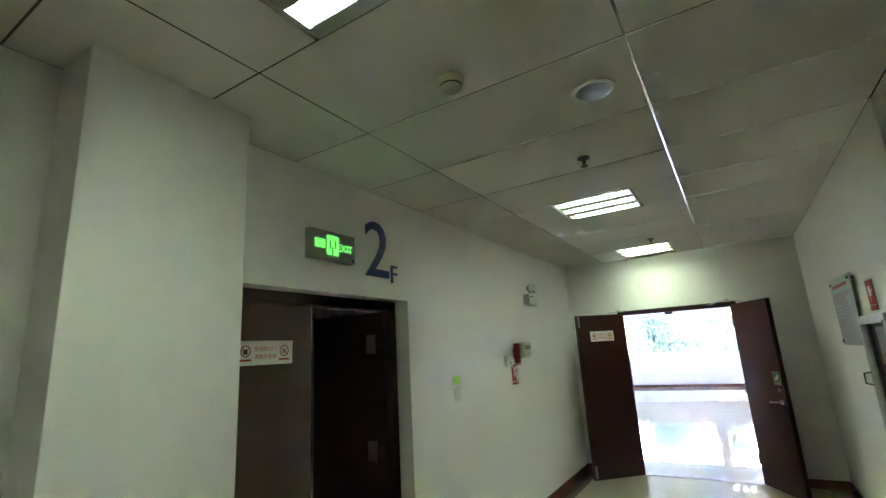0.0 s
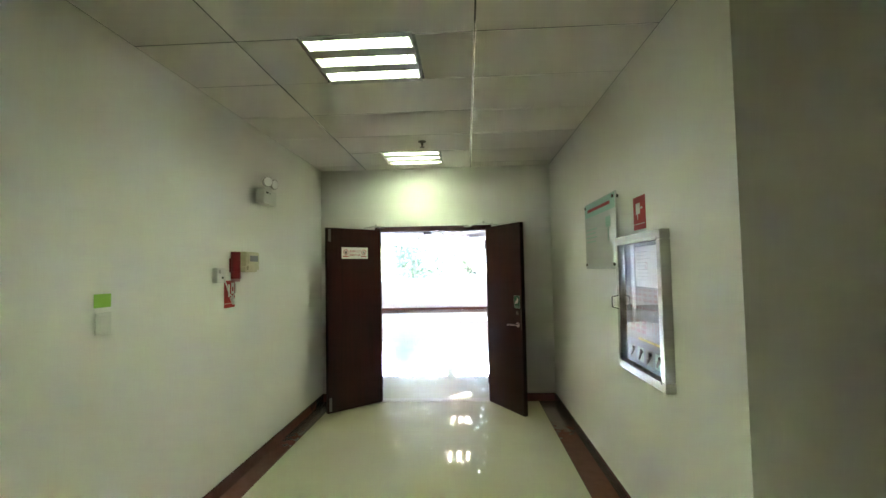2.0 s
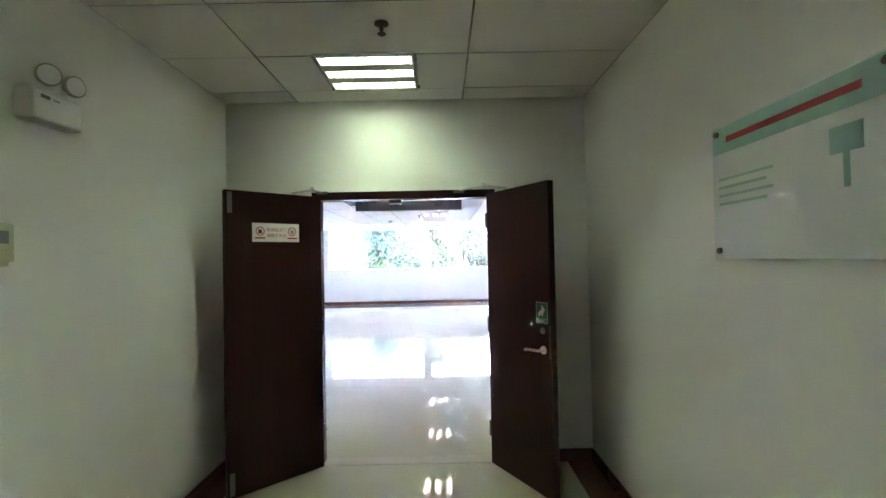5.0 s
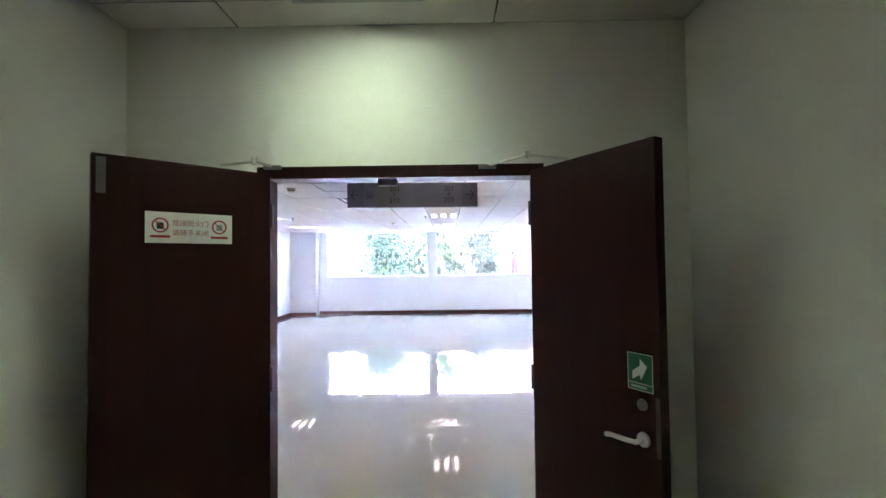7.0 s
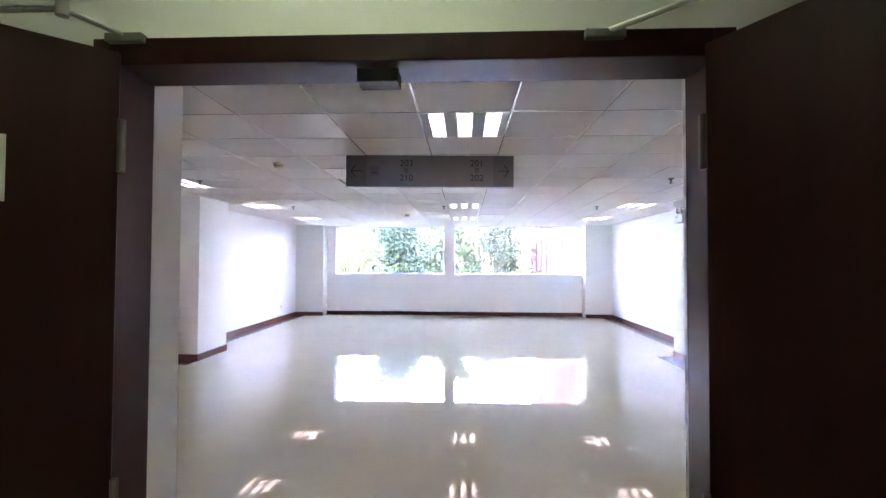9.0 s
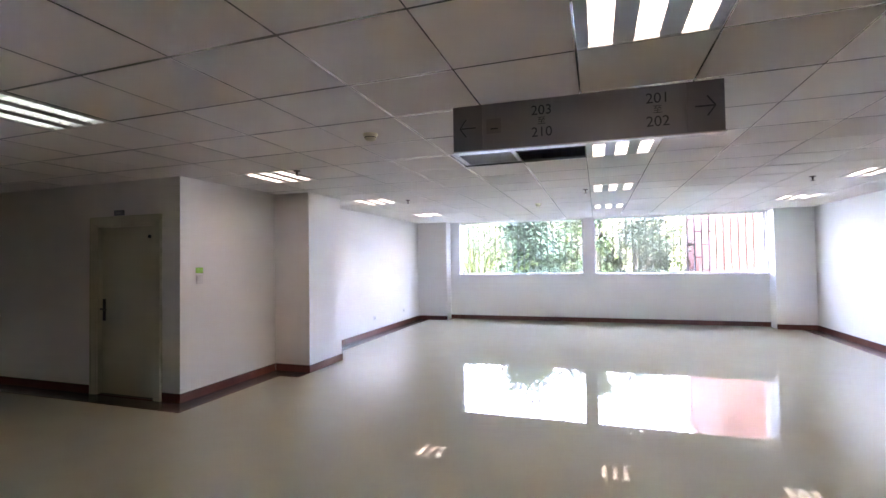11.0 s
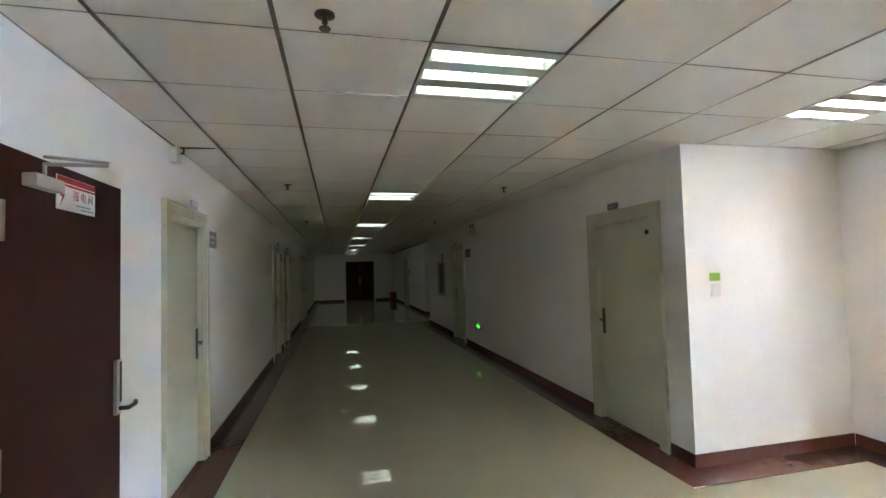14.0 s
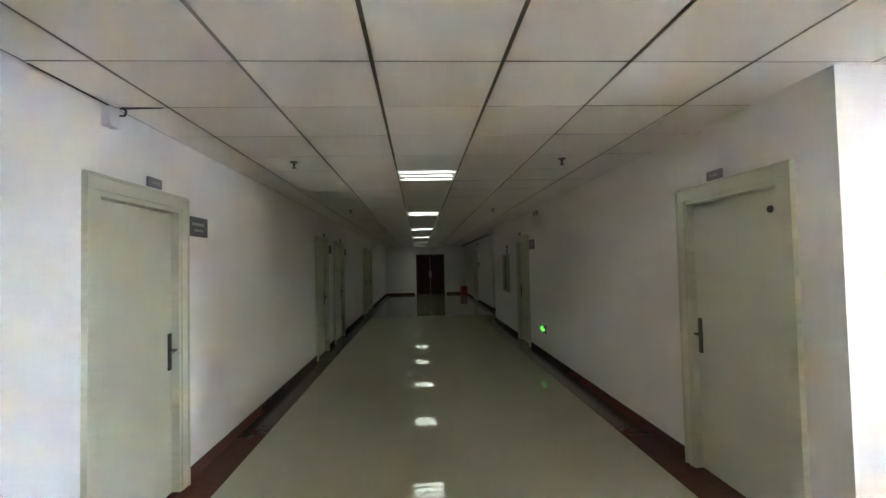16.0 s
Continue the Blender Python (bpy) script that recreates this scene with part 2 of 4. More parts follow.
wall("wall_north_long_corridor", "x", -15.9, XC, YN, YN + 0.25, NORTH_DOORS)
wall("wall_north_far_section", "x", XF - 1.0, -18.5, YN2, YN2 + 0.25, [(-23.3, -22.35, 0, 1.985)])
wall("wall_recess_west", "y", YN2 + 0.25, 14.0, -18.75, -18.5)
wall("wall_recess_east", "y", YN + 0.25, 14.0, -16.15, -15.9)
wall("wall_recess_back", "x", -18.75, -15.9, 14.0, 14.25)
wall("wall_far_end", "y", YS, YN2, XF - 0.3, XF, [(9.19, 10.65, 0, 2.08)])
# unseen wall, added to stop daylight leaking round the far door
wall("light_block_far_door", "y", YS, YN2, XF - 1.0, XF - 0.8)
wall("wall_west_hall_near", "y", YN + 0.25, 13.2, XC - 0.25, XC)
wall("wall_west_hall", "y", 13.2, YW + 0.25, -6.08, -5.83)
WINDOWS = [(-4.815, -1.74, 1.135, 2.468), (-1.505, 2.0, 1.135, 2.468)]
wall("wall_north_hall", "x", -5.83, 2.72, YW, YW + 0.25, WINDOWS, "white wall with two long barred windows")
wall("wall_east_hall", "y", 13.3, YW + 0.25, 2.72, 2.97)
wall("wall_east_hall_near", "y", YN, 13.3, 2.78, 3.03, [(11.93, 12.83, 0, 1.985)])
wall("wall_north_east_corridor", "x", 3.03, 8.0, YN, YN + 0.25)
wall("wall_end_east", "y", YS, YN + 0.25, 8.0, 8.25)


def pier(name, x0, x1, y0, y1, label):
    structure(name, B(x0, x1, y0, y1, 0, TOP, bevel=0.004), PAINT, label, "column")


pier("column_lift_lobby", XL - 0.1, -2.40, 1.281, 1.885, "white plastered column standing out from the wall")
pier("column_hall_west", -6.0, -5.19, 12.91, 13.74, "white plastered column with a dark red skirting")
pier("column_hall_east", 2.12, 2.85, 12.93, 13.68, "white plastered column with a dark red skirting")
pier("column_window_west", -6.0, -5.06, 18.6, YW + 0.05, "white plastered column beside the window")
pier("column_window_east", 2.02, 2.8, 18.6, YW + 0.05, "white plastered column beside the window")

# floor slabs: one polished sheet, with a dark granite border along the walls
structure("floor", B(XF - 1.0, 8.25, -4.45, YW + 0.25, -0.25, 0.0), FLOOR, "polished cream floor tiles with mirror gloss", "floor")


structure("threshold", B(DOUBLE[0] + 0.052, DOUBLE[1] - 0.045, YD + 0.0, YD + 0.125, -0.02, 0.005), THRESHOLD, "polished stone threshold in the doorway", "threshold")
# unseen tall wall, added to keep southern sky and sun off the yard
structure("sky_blocker", B(-40, 16, YW, YW + 0.25, TOP + 0.21, 16), PAINT, "unseen tall wall added to block the southern sky and shade the yard", "facade")
structure("facade_lower", B(-40, 16, YW, YW + 0.25, -3.7, -0.26), PAINT, "pale outer wall of the storey below", "facade")


def border(name, x0, x1, y0, y1):
    structure(name, B(x0, x1, y0, y1, -0.02, 0.006), GRANITE, "dark red granite border strip in the floor", "floor border")


border("floor_border_a_west", XL, XL + 0.155, 3.335, YD)
border("floor_border_a_east", XR - 0.19, XR, 3.55, YD)
border("floor_border_south", XF, DOUBLE[0] - 0.1, YS, YS + 0.26)
border("floor_border_south_east", DOUBLE[1] + 0.1, 8.0, YS, YS + 0.26)
border("floor_border_north", -15.9, XC + 0.26, YN - 0.25, YN)
border("floor_border_far_north", XF, -18.5, YN2 - 0.26, YN2)
border("floor_border_hall_west", XC, XC + 0.26, YN, 12.91)
border("floor_border_hall_west_far", -5.83, -5.57, 13.74, 18.6)
border("floor_border_hall_east_far", 2.46, 2.72, 13.68, 18.6)
border("floor_border_hall_east", 2.52, 2.78, YN, 12.93)
border("floor_border_column_west", XC + 0.26, -5.19, 12.66, 12.91)
border("floor_border_column_east", 1.87, 2.12, 12.68, 13.68)
border("floor_border_column_east_side", 2.12, 2.52, 12.68, 12.93)
border("floor_border_far_end", XF, XF + 0.26, YS + 0.26, YN2 - 0.26)


def skirting(name, along, a0, a1, b, side, openings=(), h=0.1):
    """Dark granite skirting pieces, about 0.8 m long, along a wall whose face is at b; side is the room's direction."""
    base = tagged(new(name), "dark red granite skirting along the wall", "skirting", kind="structure")
    at, runs = a0, []
    for p, q, *_ in sorted(openings):
        if q > a0 and p < a1:
            runs.append((at, p - 0.095))
            at = q + 0.095
    runs.append((at, a1))
    meshes = {}
    for p, q in runs:
        count = max(1, round((q - p) / 0.8))
        step = (q - p) / count
        for k in range(count):
            key = round(step, 4)
            if key not in meshes:
                long = step / 2 - 0.0008
                t = 0.014
                args = (-long, long, -t / 2, t / 2) if along == "x" else (-t / 2, t / 2, -long, long)
                meshes[key] = mesh_of("skirting_piece", B(*args, 0, h, bevel=0.002), GRANITE)
            ob = new("skirting_piece", meshes[key])
            ob.parent = base
            c, off = p + (k + 0.5) * step, b + side * 0.007
            ob.location = (c, off, 0.002) if along == "x" else (off, c, 0.002)


skirting("skirting_a_west", "y", 3.34, YD - 0.014, XL, 1, h=0.09)
skirting("skirting_a_east", "y", 3.555, YD - 0.014, XR, -1, h=0.09)
skirting("skirting_a_door_wall", "x", XL, XR, YD, -1, [DOUBLE], h=0.09)
skirting("skirting_south", "x", XF, 2.7, YS, 1, [*SOUTH_DOORS, RED_DOOR, (DOUBLE[0] - 0.02, DOUBLE[1] + 0.03)])
skirting("skirting_north", "x", -15.9, XC, YN, -1, NORTH_DOORS)
skirting("skirting_far_north", "x", XF, -18.5, YN2, -1, [(-23.3, -22.35)])
skirting("skirting_recess", "y", YN2, 13.9, -18.5, 1)
skirting("skirting_far_end", "y", YS + 0.014, YN2, XF, 1, [(9.19, 10.65)])
skirting("skirting_hall_west_near", "y", YN - 0.014, 12.895, XC, 1)
skirting("skirting_column_west_side", "x", XC + 0.014, -5.19, 12.91, -1)
skirting("skirting_column_west", "y", 12.896, 13.74, -5.19, 1)
skirting("skirting_hall_west", "y", 13.74, 18.586, -5.83, 1)
skirting("skirting_window_column_west", "x", -5.83, -5.06, 18.6, -1)
skirting("skirting_window", "x", -5.06, 2.02, YW, -1)
skirting("skirting_window_column_east", "x", 2.02, 2.72, 18.6, -1)
skirting("skirting_hall_east", "y", 13.68, 18.586, 2.72, -1)
skirting("skirting_column_east", "y", 12.916, 13.68, 2.12, -1)
skirting("skirting_column_east_side", "x", 2.12, 2.78, 12.93, -1)
skirting("skirting_hall_east_near", "y", YN, 12.915, 2.78, -1, [(11.93, 12.83)])


# ---- ceilings ----
def ceiling(name, xs, ys, z, holes, covers, label, gx=0.0045, gy=0.0045):
    """Tiles between the grid lines xs and ys, joined with their T-bars; holes are cells left open for lamps."""
    bm = bmesh.new()
    rnd = random.Random(7)
    for i, (x0, x1) in enumerate(zip(xs, xs[1:])):
        for j, (y0, y1) in enumerate(zip(ys, ys[1:])):
            cx, cy = (x0 + x1) / 2, (y0 + y1) / 2
            if not any(a < cx < b and c < cy < d for a, b, c, d in covers) or any(a < cx < b and c < cy < d for a, b, c, d in holes):
                continue
            lift = rnd.uniform(-0.0012, 0.0015)
            tilt = [rnd.uniform(-0.0012, 0.0012) for _ in range(4)]
            low = [bm.verts.new((x, y, z + 0.004 + lift + t)) for (x, y), t in zip(((x0 + gx, y0 + gy), (x1 - gx, y0 + gy), (x1 - gx, y1 - gy), (x0 + gx, y1 - gy)), tilt)]
            high = [bm.verts.new((v.co.x, v.co.y, z + 0.022)) for v in low]
            bm.faces.new(list(reversed(low)))
            for k in range(4):
                bm.faces.new((low[k], low[(k + 1) % 4], high[(k + 1) % 4], high[k]))
    tiles = structure(name, bm, TILE, label, "ceiling")
    tiles.data.materials.append(TBAR)
    return tiles


def grid(name, xs, ys, z, covers, wx=0.006, wy=0.006):
    bm = bmesh.new()
    for a, b, c, d in covers:
        for x in xs:
            if a - 1e-3 <= x <= b + 1e-3:
                box(bm, x - wx, x + wx, c, d, z + 0.005, z + 0.03)
        for y in ys:
            if c - 1e-3 <= y <= d + 1e-3:
                box(bm, a, b, y - wy, y + wy, z + 0.0058, z + 0.0295)
    return structure(name, bm, TBAR, "grey metal grid between the ceiling tiles", "ceiling grid")


XS_A = [XL, -2.10, -1.785, -1.19, -0.889, XR, 0.6, 1.75, 2.9, 4.0]
YS_A = [-4.2] + [1.71 - 0.6 * k for k in range(9, 0, -1)] + [1.71, 2.335, 2.943, 3.545, 4.12, 4.66, 5.245, 5.83, 6.38, 6.92, YD]
LAMPS_A = [(-1.785, -1.19, a, b) for a, b in ((6.38, 6.92), (4.12, 4.66), (1.11, 1.71), (-1.89, -1.29))]
COVER_A = [(XL, XR, -4.2, YD), (XR, 4.0, -4.2, 3.55)]


def tiles_first(xs, ys):
    """In the first corridor only the rows with a lamp are cut into three; the other tiles are 1.15 m wide."""
    return [x for x in xs if x not in (-1.785, -1.19)]


lamp_rows = [(a, b) for _, _, a, b in LAMPS_A]
plain = tiles_first(XS_A, YS_A)
ceiling("ceiling_first_corridor", plain, YS_A, HA, [(-2.10, -0.889, a, b) for a, b in lamp_rows], COVER_A, "off-white mineral fibre tile ceiling")
ceiling("ceiling_first_corridor_fillers", XS_A, YS_A, HA, LAMPS_A, [(-2.10, -0.889, a, b) for a, b in lamp_rows], "narrow ceiling tiles beside the lamps")
grid("ceiling_grid_first_corridor", plain, YS_A, HA, COVER_A)
structure("ceiling_slab_first_corridor", B(XL - 0.25, 4.25, -4.45, YD, TOP, TOP + 0.2), VOID_SHADE, "slab above the tiles, coloured near-black for the void's shade", "ceiling slab")

XS_B = [XF] + [-5.725 - 0.6 * k for k in range(36, -1, -1)] + [-5.725 + 0.602 * k for k in range(1, 9)] + [-0.909 + 0.59 * k for k in range(1, 15)] + [8.0]
YS_B = [YS, 7.92] + [8.53 + 0.6 * k for k in range(18)] + [YW]
COVER_B = [(XF, -18.5, YS, YN2), (-18.5, -15.9, YS, 14.0), (-15.9, XC, YS, YN), (XC, 2.72, YS, YW), (2.72, 8.0, YS, YN), (2.72, 2.78, YN, 13.2), (-5.83, XC, 13.2, YW)]
cell = lambda x, y: (x, x + 0.6, y, y + 0.6)
LAMPS_LONG = [cell(-5.125 - 3.6 * k, 9.13) for k in range(7)]
LX = {"west": -5.123, "mid": -1.511, "east": 1.451}
LAMPS_HALL = [(LX[c], LX[c] + (0.59 if c == "east" else 0.602), y, y + 0.6) for c in LX for y in ((9.13, 11.53, 13.93, 16.33) if c == "mid" else (11.53, 13.93, 16.33))]
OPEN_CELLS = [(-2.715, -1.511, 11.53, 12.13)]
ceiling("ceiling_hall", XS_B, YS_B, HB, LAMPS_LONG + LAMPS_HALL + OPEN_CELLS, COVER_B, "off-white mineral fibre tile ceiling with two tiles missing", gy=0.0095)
grid("ceiling_grid_hall", XS_B, YS_B, HB, COVER_B, wy=0.0115)
structure("ceiling_edge_west", B(-5.84, -5.734, YN, YW, HB + 0.0045, HB + 0.022), TILE, "narrow cut ceiling tiles along the wall", "ceiling")
structure("ceiling_edge_east", B(2.64, 2.79, YN, YW, HB + 0.0045, HB + 0.022), TILE, "narrow cut ceiling tiles along the wall", "ceiling")
structure("ceiling_slab_hall", B(XF - 1.0, 8.25, YD, YW + 0.25, TOP, TOP + 0.2), VOID_SHADE, "slab above the tiles, coloured near-black for the void's shade", "ceiling slab")


# ---- recessed ceiling lamps ----
def ceiling_lamp(name, w, d, tube_mat, group, label):
    """Three lit tubes along local x in a recessed housing with reflectors and cross blades; the origin is at the ceiling's face."""
    lamp = thing(name, Matrix(), label, "ceiling lamp", group)
    bm = bmesh.new()
    w2, d2, t = w / 2 - 0.004, d / 2 - 0.004, 0.012
    for a in ((-w2, w2, -d2, -d2 + t), (-w2, w2, d2 - t, d2), (-w2, -w2 + t, -d2 + t, d2 - t), (w2 - t, w2, -d2 + t, d2 - t)):
        box(bm, *a, 0.001, 0.097)
    box(bm, -w2, w2, -d2, d2, 0.097, 0.102)
    part("housing", bm, LOUVRE, lamp)
    pitch = d / 3
    blade = mesh_of("blade", B(-0.0015, 0.0015, -0.048, 0.048, 0.006, 0.034), REFLECTOR)
    for k in range(3):
        c = (k - 1) * pitch * 0.96
        bm = bmesh.new()
        for s in (-1, 1):
            box(bm, -w2 + 0.03, w2 - 0.03, c + s * 0.052 - 0.002, c + s * 0.052 + 0.002, 0.004, 0.086)
        box(bm, -w2 + 0.03, w2 - 0.03, c - 0.054, c + 0.054, 0.088, 0.092)
        refl = part("reflector", bm, REFLECTOR, lamp, "white reflector trough")
        for i in range(11):
            ob = new("blade", blade)
            ob.parent = refl
            ob.location = (-w2 + 0.03 + (i + 0.5) * (w - 0.068) / 11, c, 0)
        part("tube", tube(bmesh.new(), (-w2 + 0.035, c, 0.062), (w2 - 0.035, c, 0.062), 0.014, sides=10), tube_mat, lamp, "lit white fluorescent tube", True)
    for k in (-0.5, 0.5):
        c = k * pitch * 0.96
        part("strip", B(-w2 + 0.012, w2 - 0.012, c - 0.043, c + 0.043, 0.003, 0.006), LOUVRE, lamp, "grey metal strip between the tubes")
    for k in (-1, 1):
        part("strip", B(-w2 + 0.012, w2 - 0.012, k * (d2 - 0.012) - 0.0, k * (pitch * 0.96 + 0.054), 0.003, 0.006), LOUVRE, lamp, "grey metal strip between the tubes")
    return lamp


def place_lamps(cells, z, first, turn, y_size):
    for k, (a, b, c, d) in enumerate(cells):
        m = pose((a + b) / 2, (c + d) / 2, z, 0, 0, turn)
        if k == 0:
            first.matrix_basis = m
        else:
            copy_thing(first, m)


place_lamps(LAMPS_A, HA, ceiling_lamp("ceiling_lamp", 0.58, 0.6, TUBE_ON_A, "lamps of the first corridor", "recessed square lamp with three lit tubes in a tile ceiling"), 0, 0)
# tubes run along y in both corridors' own sense: across the long corridor, along the hall
place_lamps(LAMPS_LONG, HB, ceiling_lamp("ceiling_lamp", 0.6, 0.6, TUBE_ON_B, "lamps of the long corridor", "recessed square lamp with three lit tubes in a tile ceiling"), 90, 0)
place_lamps(LAMPS_HALL, HB, ceiling_lamp("ceiling_lamp", 0.6, 0.6, TUBE_ON_HALL, "lamps of the hall", "recessed square lamp with three lit tubes in a tile ceiling"), 90, 0)


# ---- windows ----
def hall_window(name, x0, x1, z0, z1, seed):
    win = tagged(new(name), "long window with white frame behind steel bars", "window", kind="structure")
    win.location = ((x0 + x1) / 2, YW + 0.15, z0)
    w, h = x1 - x0, z1 - z0
    bm = bmesh.new()
    for a in ((-w / 2, w / 2, 0, 0.03), (-w / 2, w / 2, h - 0.03, h)):
        box(bm, a[0], a[1], -0.03, 0.03, a[2], a[3], 0.002)
    for c in (-w / 2 + 0.015, w / 2 - 0.015):
        box(bm, c - 0.015, c + 0.015, -0.03, 0.03, 0.03, h - 0.03, 0.002)
    part("window_frame", bm, WHITE, win)
    pane = part("pane", B(-w / 2 + 0.03, w / 2 - 0.03, -0.003, 0.003, 0.03, h - 0.03), GLASS, win)
    pane.visible_shadow = False
    part("window_sill", B(-w / 2 - 0.02, w / 2 + 0.02, -0.19, -0.03, -0.025, 0.004, bevel=0.004), WHITE, win)
    grille = thing("window_bars", pose(win.location.x, YW + 0.36, z0), "grey-green painted steel bars outside the window", "window bars")
    count = round(w / 0.147)
    step = w / count
    bar = mesh_of("bar", B(-0.013, 0.013, -0.013, 0.013, -0.05, h + 0.05, bevel=0.003), BARS)
    rung = mesh_of("rung", B(-step / 2, step / 2, -0.009, 0.009, -0.011, 0.011), BARS)
    for k in range(count + 1):
        ob = new("bar", bar)
        ob.parent = grille
        ob.location.x = -w / 2 + k * step
        if k < count:
            for z in ((0.28, 0.86) if k % 2 else (0.0, 0.57, 1.14)):
                ob = new("rung", rung)
                ob.parent = grille
                ob.location = (-w / 2 + (k + 0.5) * step, 0, z + 0.08)
    bm = bmesh.new()
    for z in (-0.05, h + 0.05):
        box(bm, -w / 2 - 0.02, w / 2 + 0.02, -0.012, 0.012, z - 0.012, z + 0.012)
    for x in (-w / 2, w / 2):
        box(bm, x - 0.01, x + 0.01, -0.12, 0.0, h - 0.1, h - 0.08)
        box(bm, x - 0.01, x + 0.01, -0.12, 0.0, 0.1, 0.12)
    part("bar_frame", bm, BARS, grille)


for n, (x0, x1, z0, z1) in enumerate(WINDOWS):
    hall_window(f"window_{n + 1}", x0, x1, z0, z1, n)


# ---- doors ----
def lever(parent, x, z, reach, mat, y=-0.024):
    """A lever handle on a round rose; reach is the lever's signed length along x."""
    h = part("handle", tube(bmesh.new(), (x, y + 0.004, z), (x, y - 0.008, z), 0.026, 0.024, 20), mat, parent, "brushed steel lever handle", True)
    part("lever", bent(bmesh.new(), [Vector((x, y, z)), Vector((x, y - 0.045, z)), Vector((x + reach * 0.25, y - 0.052, z)), Vector((x + reach * 0.8, y - 0.05, z - 0.004)), Vector((x + reach, y - 0.042, z - 0.012))], 0.0085, 10), mat, h, "", True)
    return h


def notice(parent, x0, x1, z0, z1, y=-0.0235):
    """White fire door notice with two round prohibition marks and two lines of red characters."""
    n = part("notice", B(x0, x1, y - 0.0015, y, z0, z1, bevel=0.0004), PAPER, parent, "white notice with red marks and characters")
    w, h = x1 - x0, z1 - z0
    for s in (0.16, 0.84):
        cx, cz, r = x0 + s * w, z0 + 0.57 * h, 0.24 * h
        bm = ring_bm(r * 0.8, r, y - 0.0025, y - 0.0016, cx, cz)
        me_bar = tube(bm, (cx - r * 0.6, y - 0.0021, cz + r * 0.6), (cx + r * 0.6, y - 0.0021, cz - r * 0.6), 0.0017, sides=6)
        part("mark", bm, RED, n, "red prohibition ring")
        part("symbol", B(cx - r * 0.4, cx + r * 0.4, y - 0.0021, y - 0.0015, cz - r * 0.5, cz + r * 0.35), INK if s < 0.5 else GREYINK, n)
        part("caption", B(cx - r * 1.15, cx + r * 1.15, y - 0.0022, y - 0.0015, z0 + 0.17 * h, z0 + 0.25 * h), RED, n, "red caption bar")
    letters("characters", "常闭防火门", 0.22 * h, RED, n, pose((x0 + x1) / 2, y - 0.0018, z0 + 0.64 * h), 0.0004)
    letters("characters", "请随手关闭", 0.22 * h, RED, n, pose((x0 + x1) / 2, y - 0.0018, z0 + 0.33 * h), 0.0004)


def hinge(parent, x, z, y=-0.024, mat=STEEL):
    part("hinge", tube(bmesh.new(), (x, y, z - 0.055), (x, y, z + 0.055), 0.008, sides=10), mat, parent, "", True)


# double fire door between the first corridor and the hall
bm = bmesh.new()
fx0, fx1 = DOUBLE[0], DOUBLE[1]
for a in ((fx0, fx0 + 0.052, 0, 1.99), (fx1 - 0.045, fx1, 0, 1.99), (fx0 + 0.052, fx1 - 0.045, 1.933, 1.99)):
    box(bm, a[0], a[1], YD - 0.014, YD + 0.11, a[2], a[3], 0.003)
frame_ob = tagged(part("door_frame_1", bm, WOOD), "dark red wooden frame of the double fire door", "door frame", kind="structure")
part("stop", B(-1.445, -1.355, YD + 0.02, YD + 0.075, 1.903, 1.933, bevel=0.003), BLACK, frame_ob, "black latch keeper in the frame's head")

leaf_l = thing("fire_door", pose(-1.955, 7.138, 0.008, 0, 0, 43.4), "dark red wooden fire door leaf standing open, with a white notice", "door", "leaves of the double fire door")
part("leaf", B(-0.666, 0.0, -0.0225, 0.0225, 0.0, 1.948, bevel=0.003), WOOD, leaf_l)
notice(leaf_l, -0.497, -0.172, 1.617, 1.742)
part("bolt_plate", B(-0.652, -0.622, -0.0245, -0.0225, 1.80, 1.935), DULL, leaf_l, "steel flush bolt plate")
part("bolt_plate", B(-0.652, -0.622, -0.0245, -0.0225, 0.02, 0.16), DULL, leaf_l, "steel flush bolt plate")
for z in (0.25, 1.0, 1.75):
    hinge(leaf_l, 0.004, z, mat=DARKMETAL)

leaf_r = thing("fire_door", pose(-0.712, 7.138, 0.008, 0, 0, -60.5), "dark red wooden fire door leaf standing open, with steel lever and green label", "door", "leaves of the double fire door")
part("leaf", B(0.0, 0.65, -0.0225, 0.0225, 0.0, 1.948, bevel=0.003), WOOD, leaf_r)
lever(leaf_r, 0.583, 0.905, -0.128, STEEL)
part("lock_cylinder", tube(bmesh.new(), (0.58, -0.02, 1.024), (0.58, -0.03, 1.024), 0.021, 0.019, 20), DULL, leaf_r, "round steel lock cylinder", True)
part("edge_plate", B(0.632, 0.648, -0.0245, -0.0225, 0.86, 1.06), DARKMETAL, leaf_r, "steel latch plate at the leaf's edge")
lab = part("label", B(0.522, 0.625, -0.0245, -0.0225, 1.070, 1.2), GREEN, leaf_r, "green label with a white arrow")
bm = bmesh.new()
pts = [(0.522 + 0.103 * u, 1.2 - 0.13 * v) for u, v in ((0.19, 0.72), (0.2, 0.5), (0.5, 0.33), (0.5, 0.14), (0.78, 0.33), (0.54, 0.7), (0.48, 0.58))]
f = bm.faces.new([bm.verts.new((x, -0.0253, z)) for x, z in pts])
ext = bmesh.ops.extrude_face_region(bm, geom=[f])
bmesh.ops.translate(bm, vec=(0, 0.0009, 0), verts=[v for v in ext["geom"] if isinstance(v, bmesh.types.BMVert)])
part("arrow", bm, PAPER, lab, "white arrow")
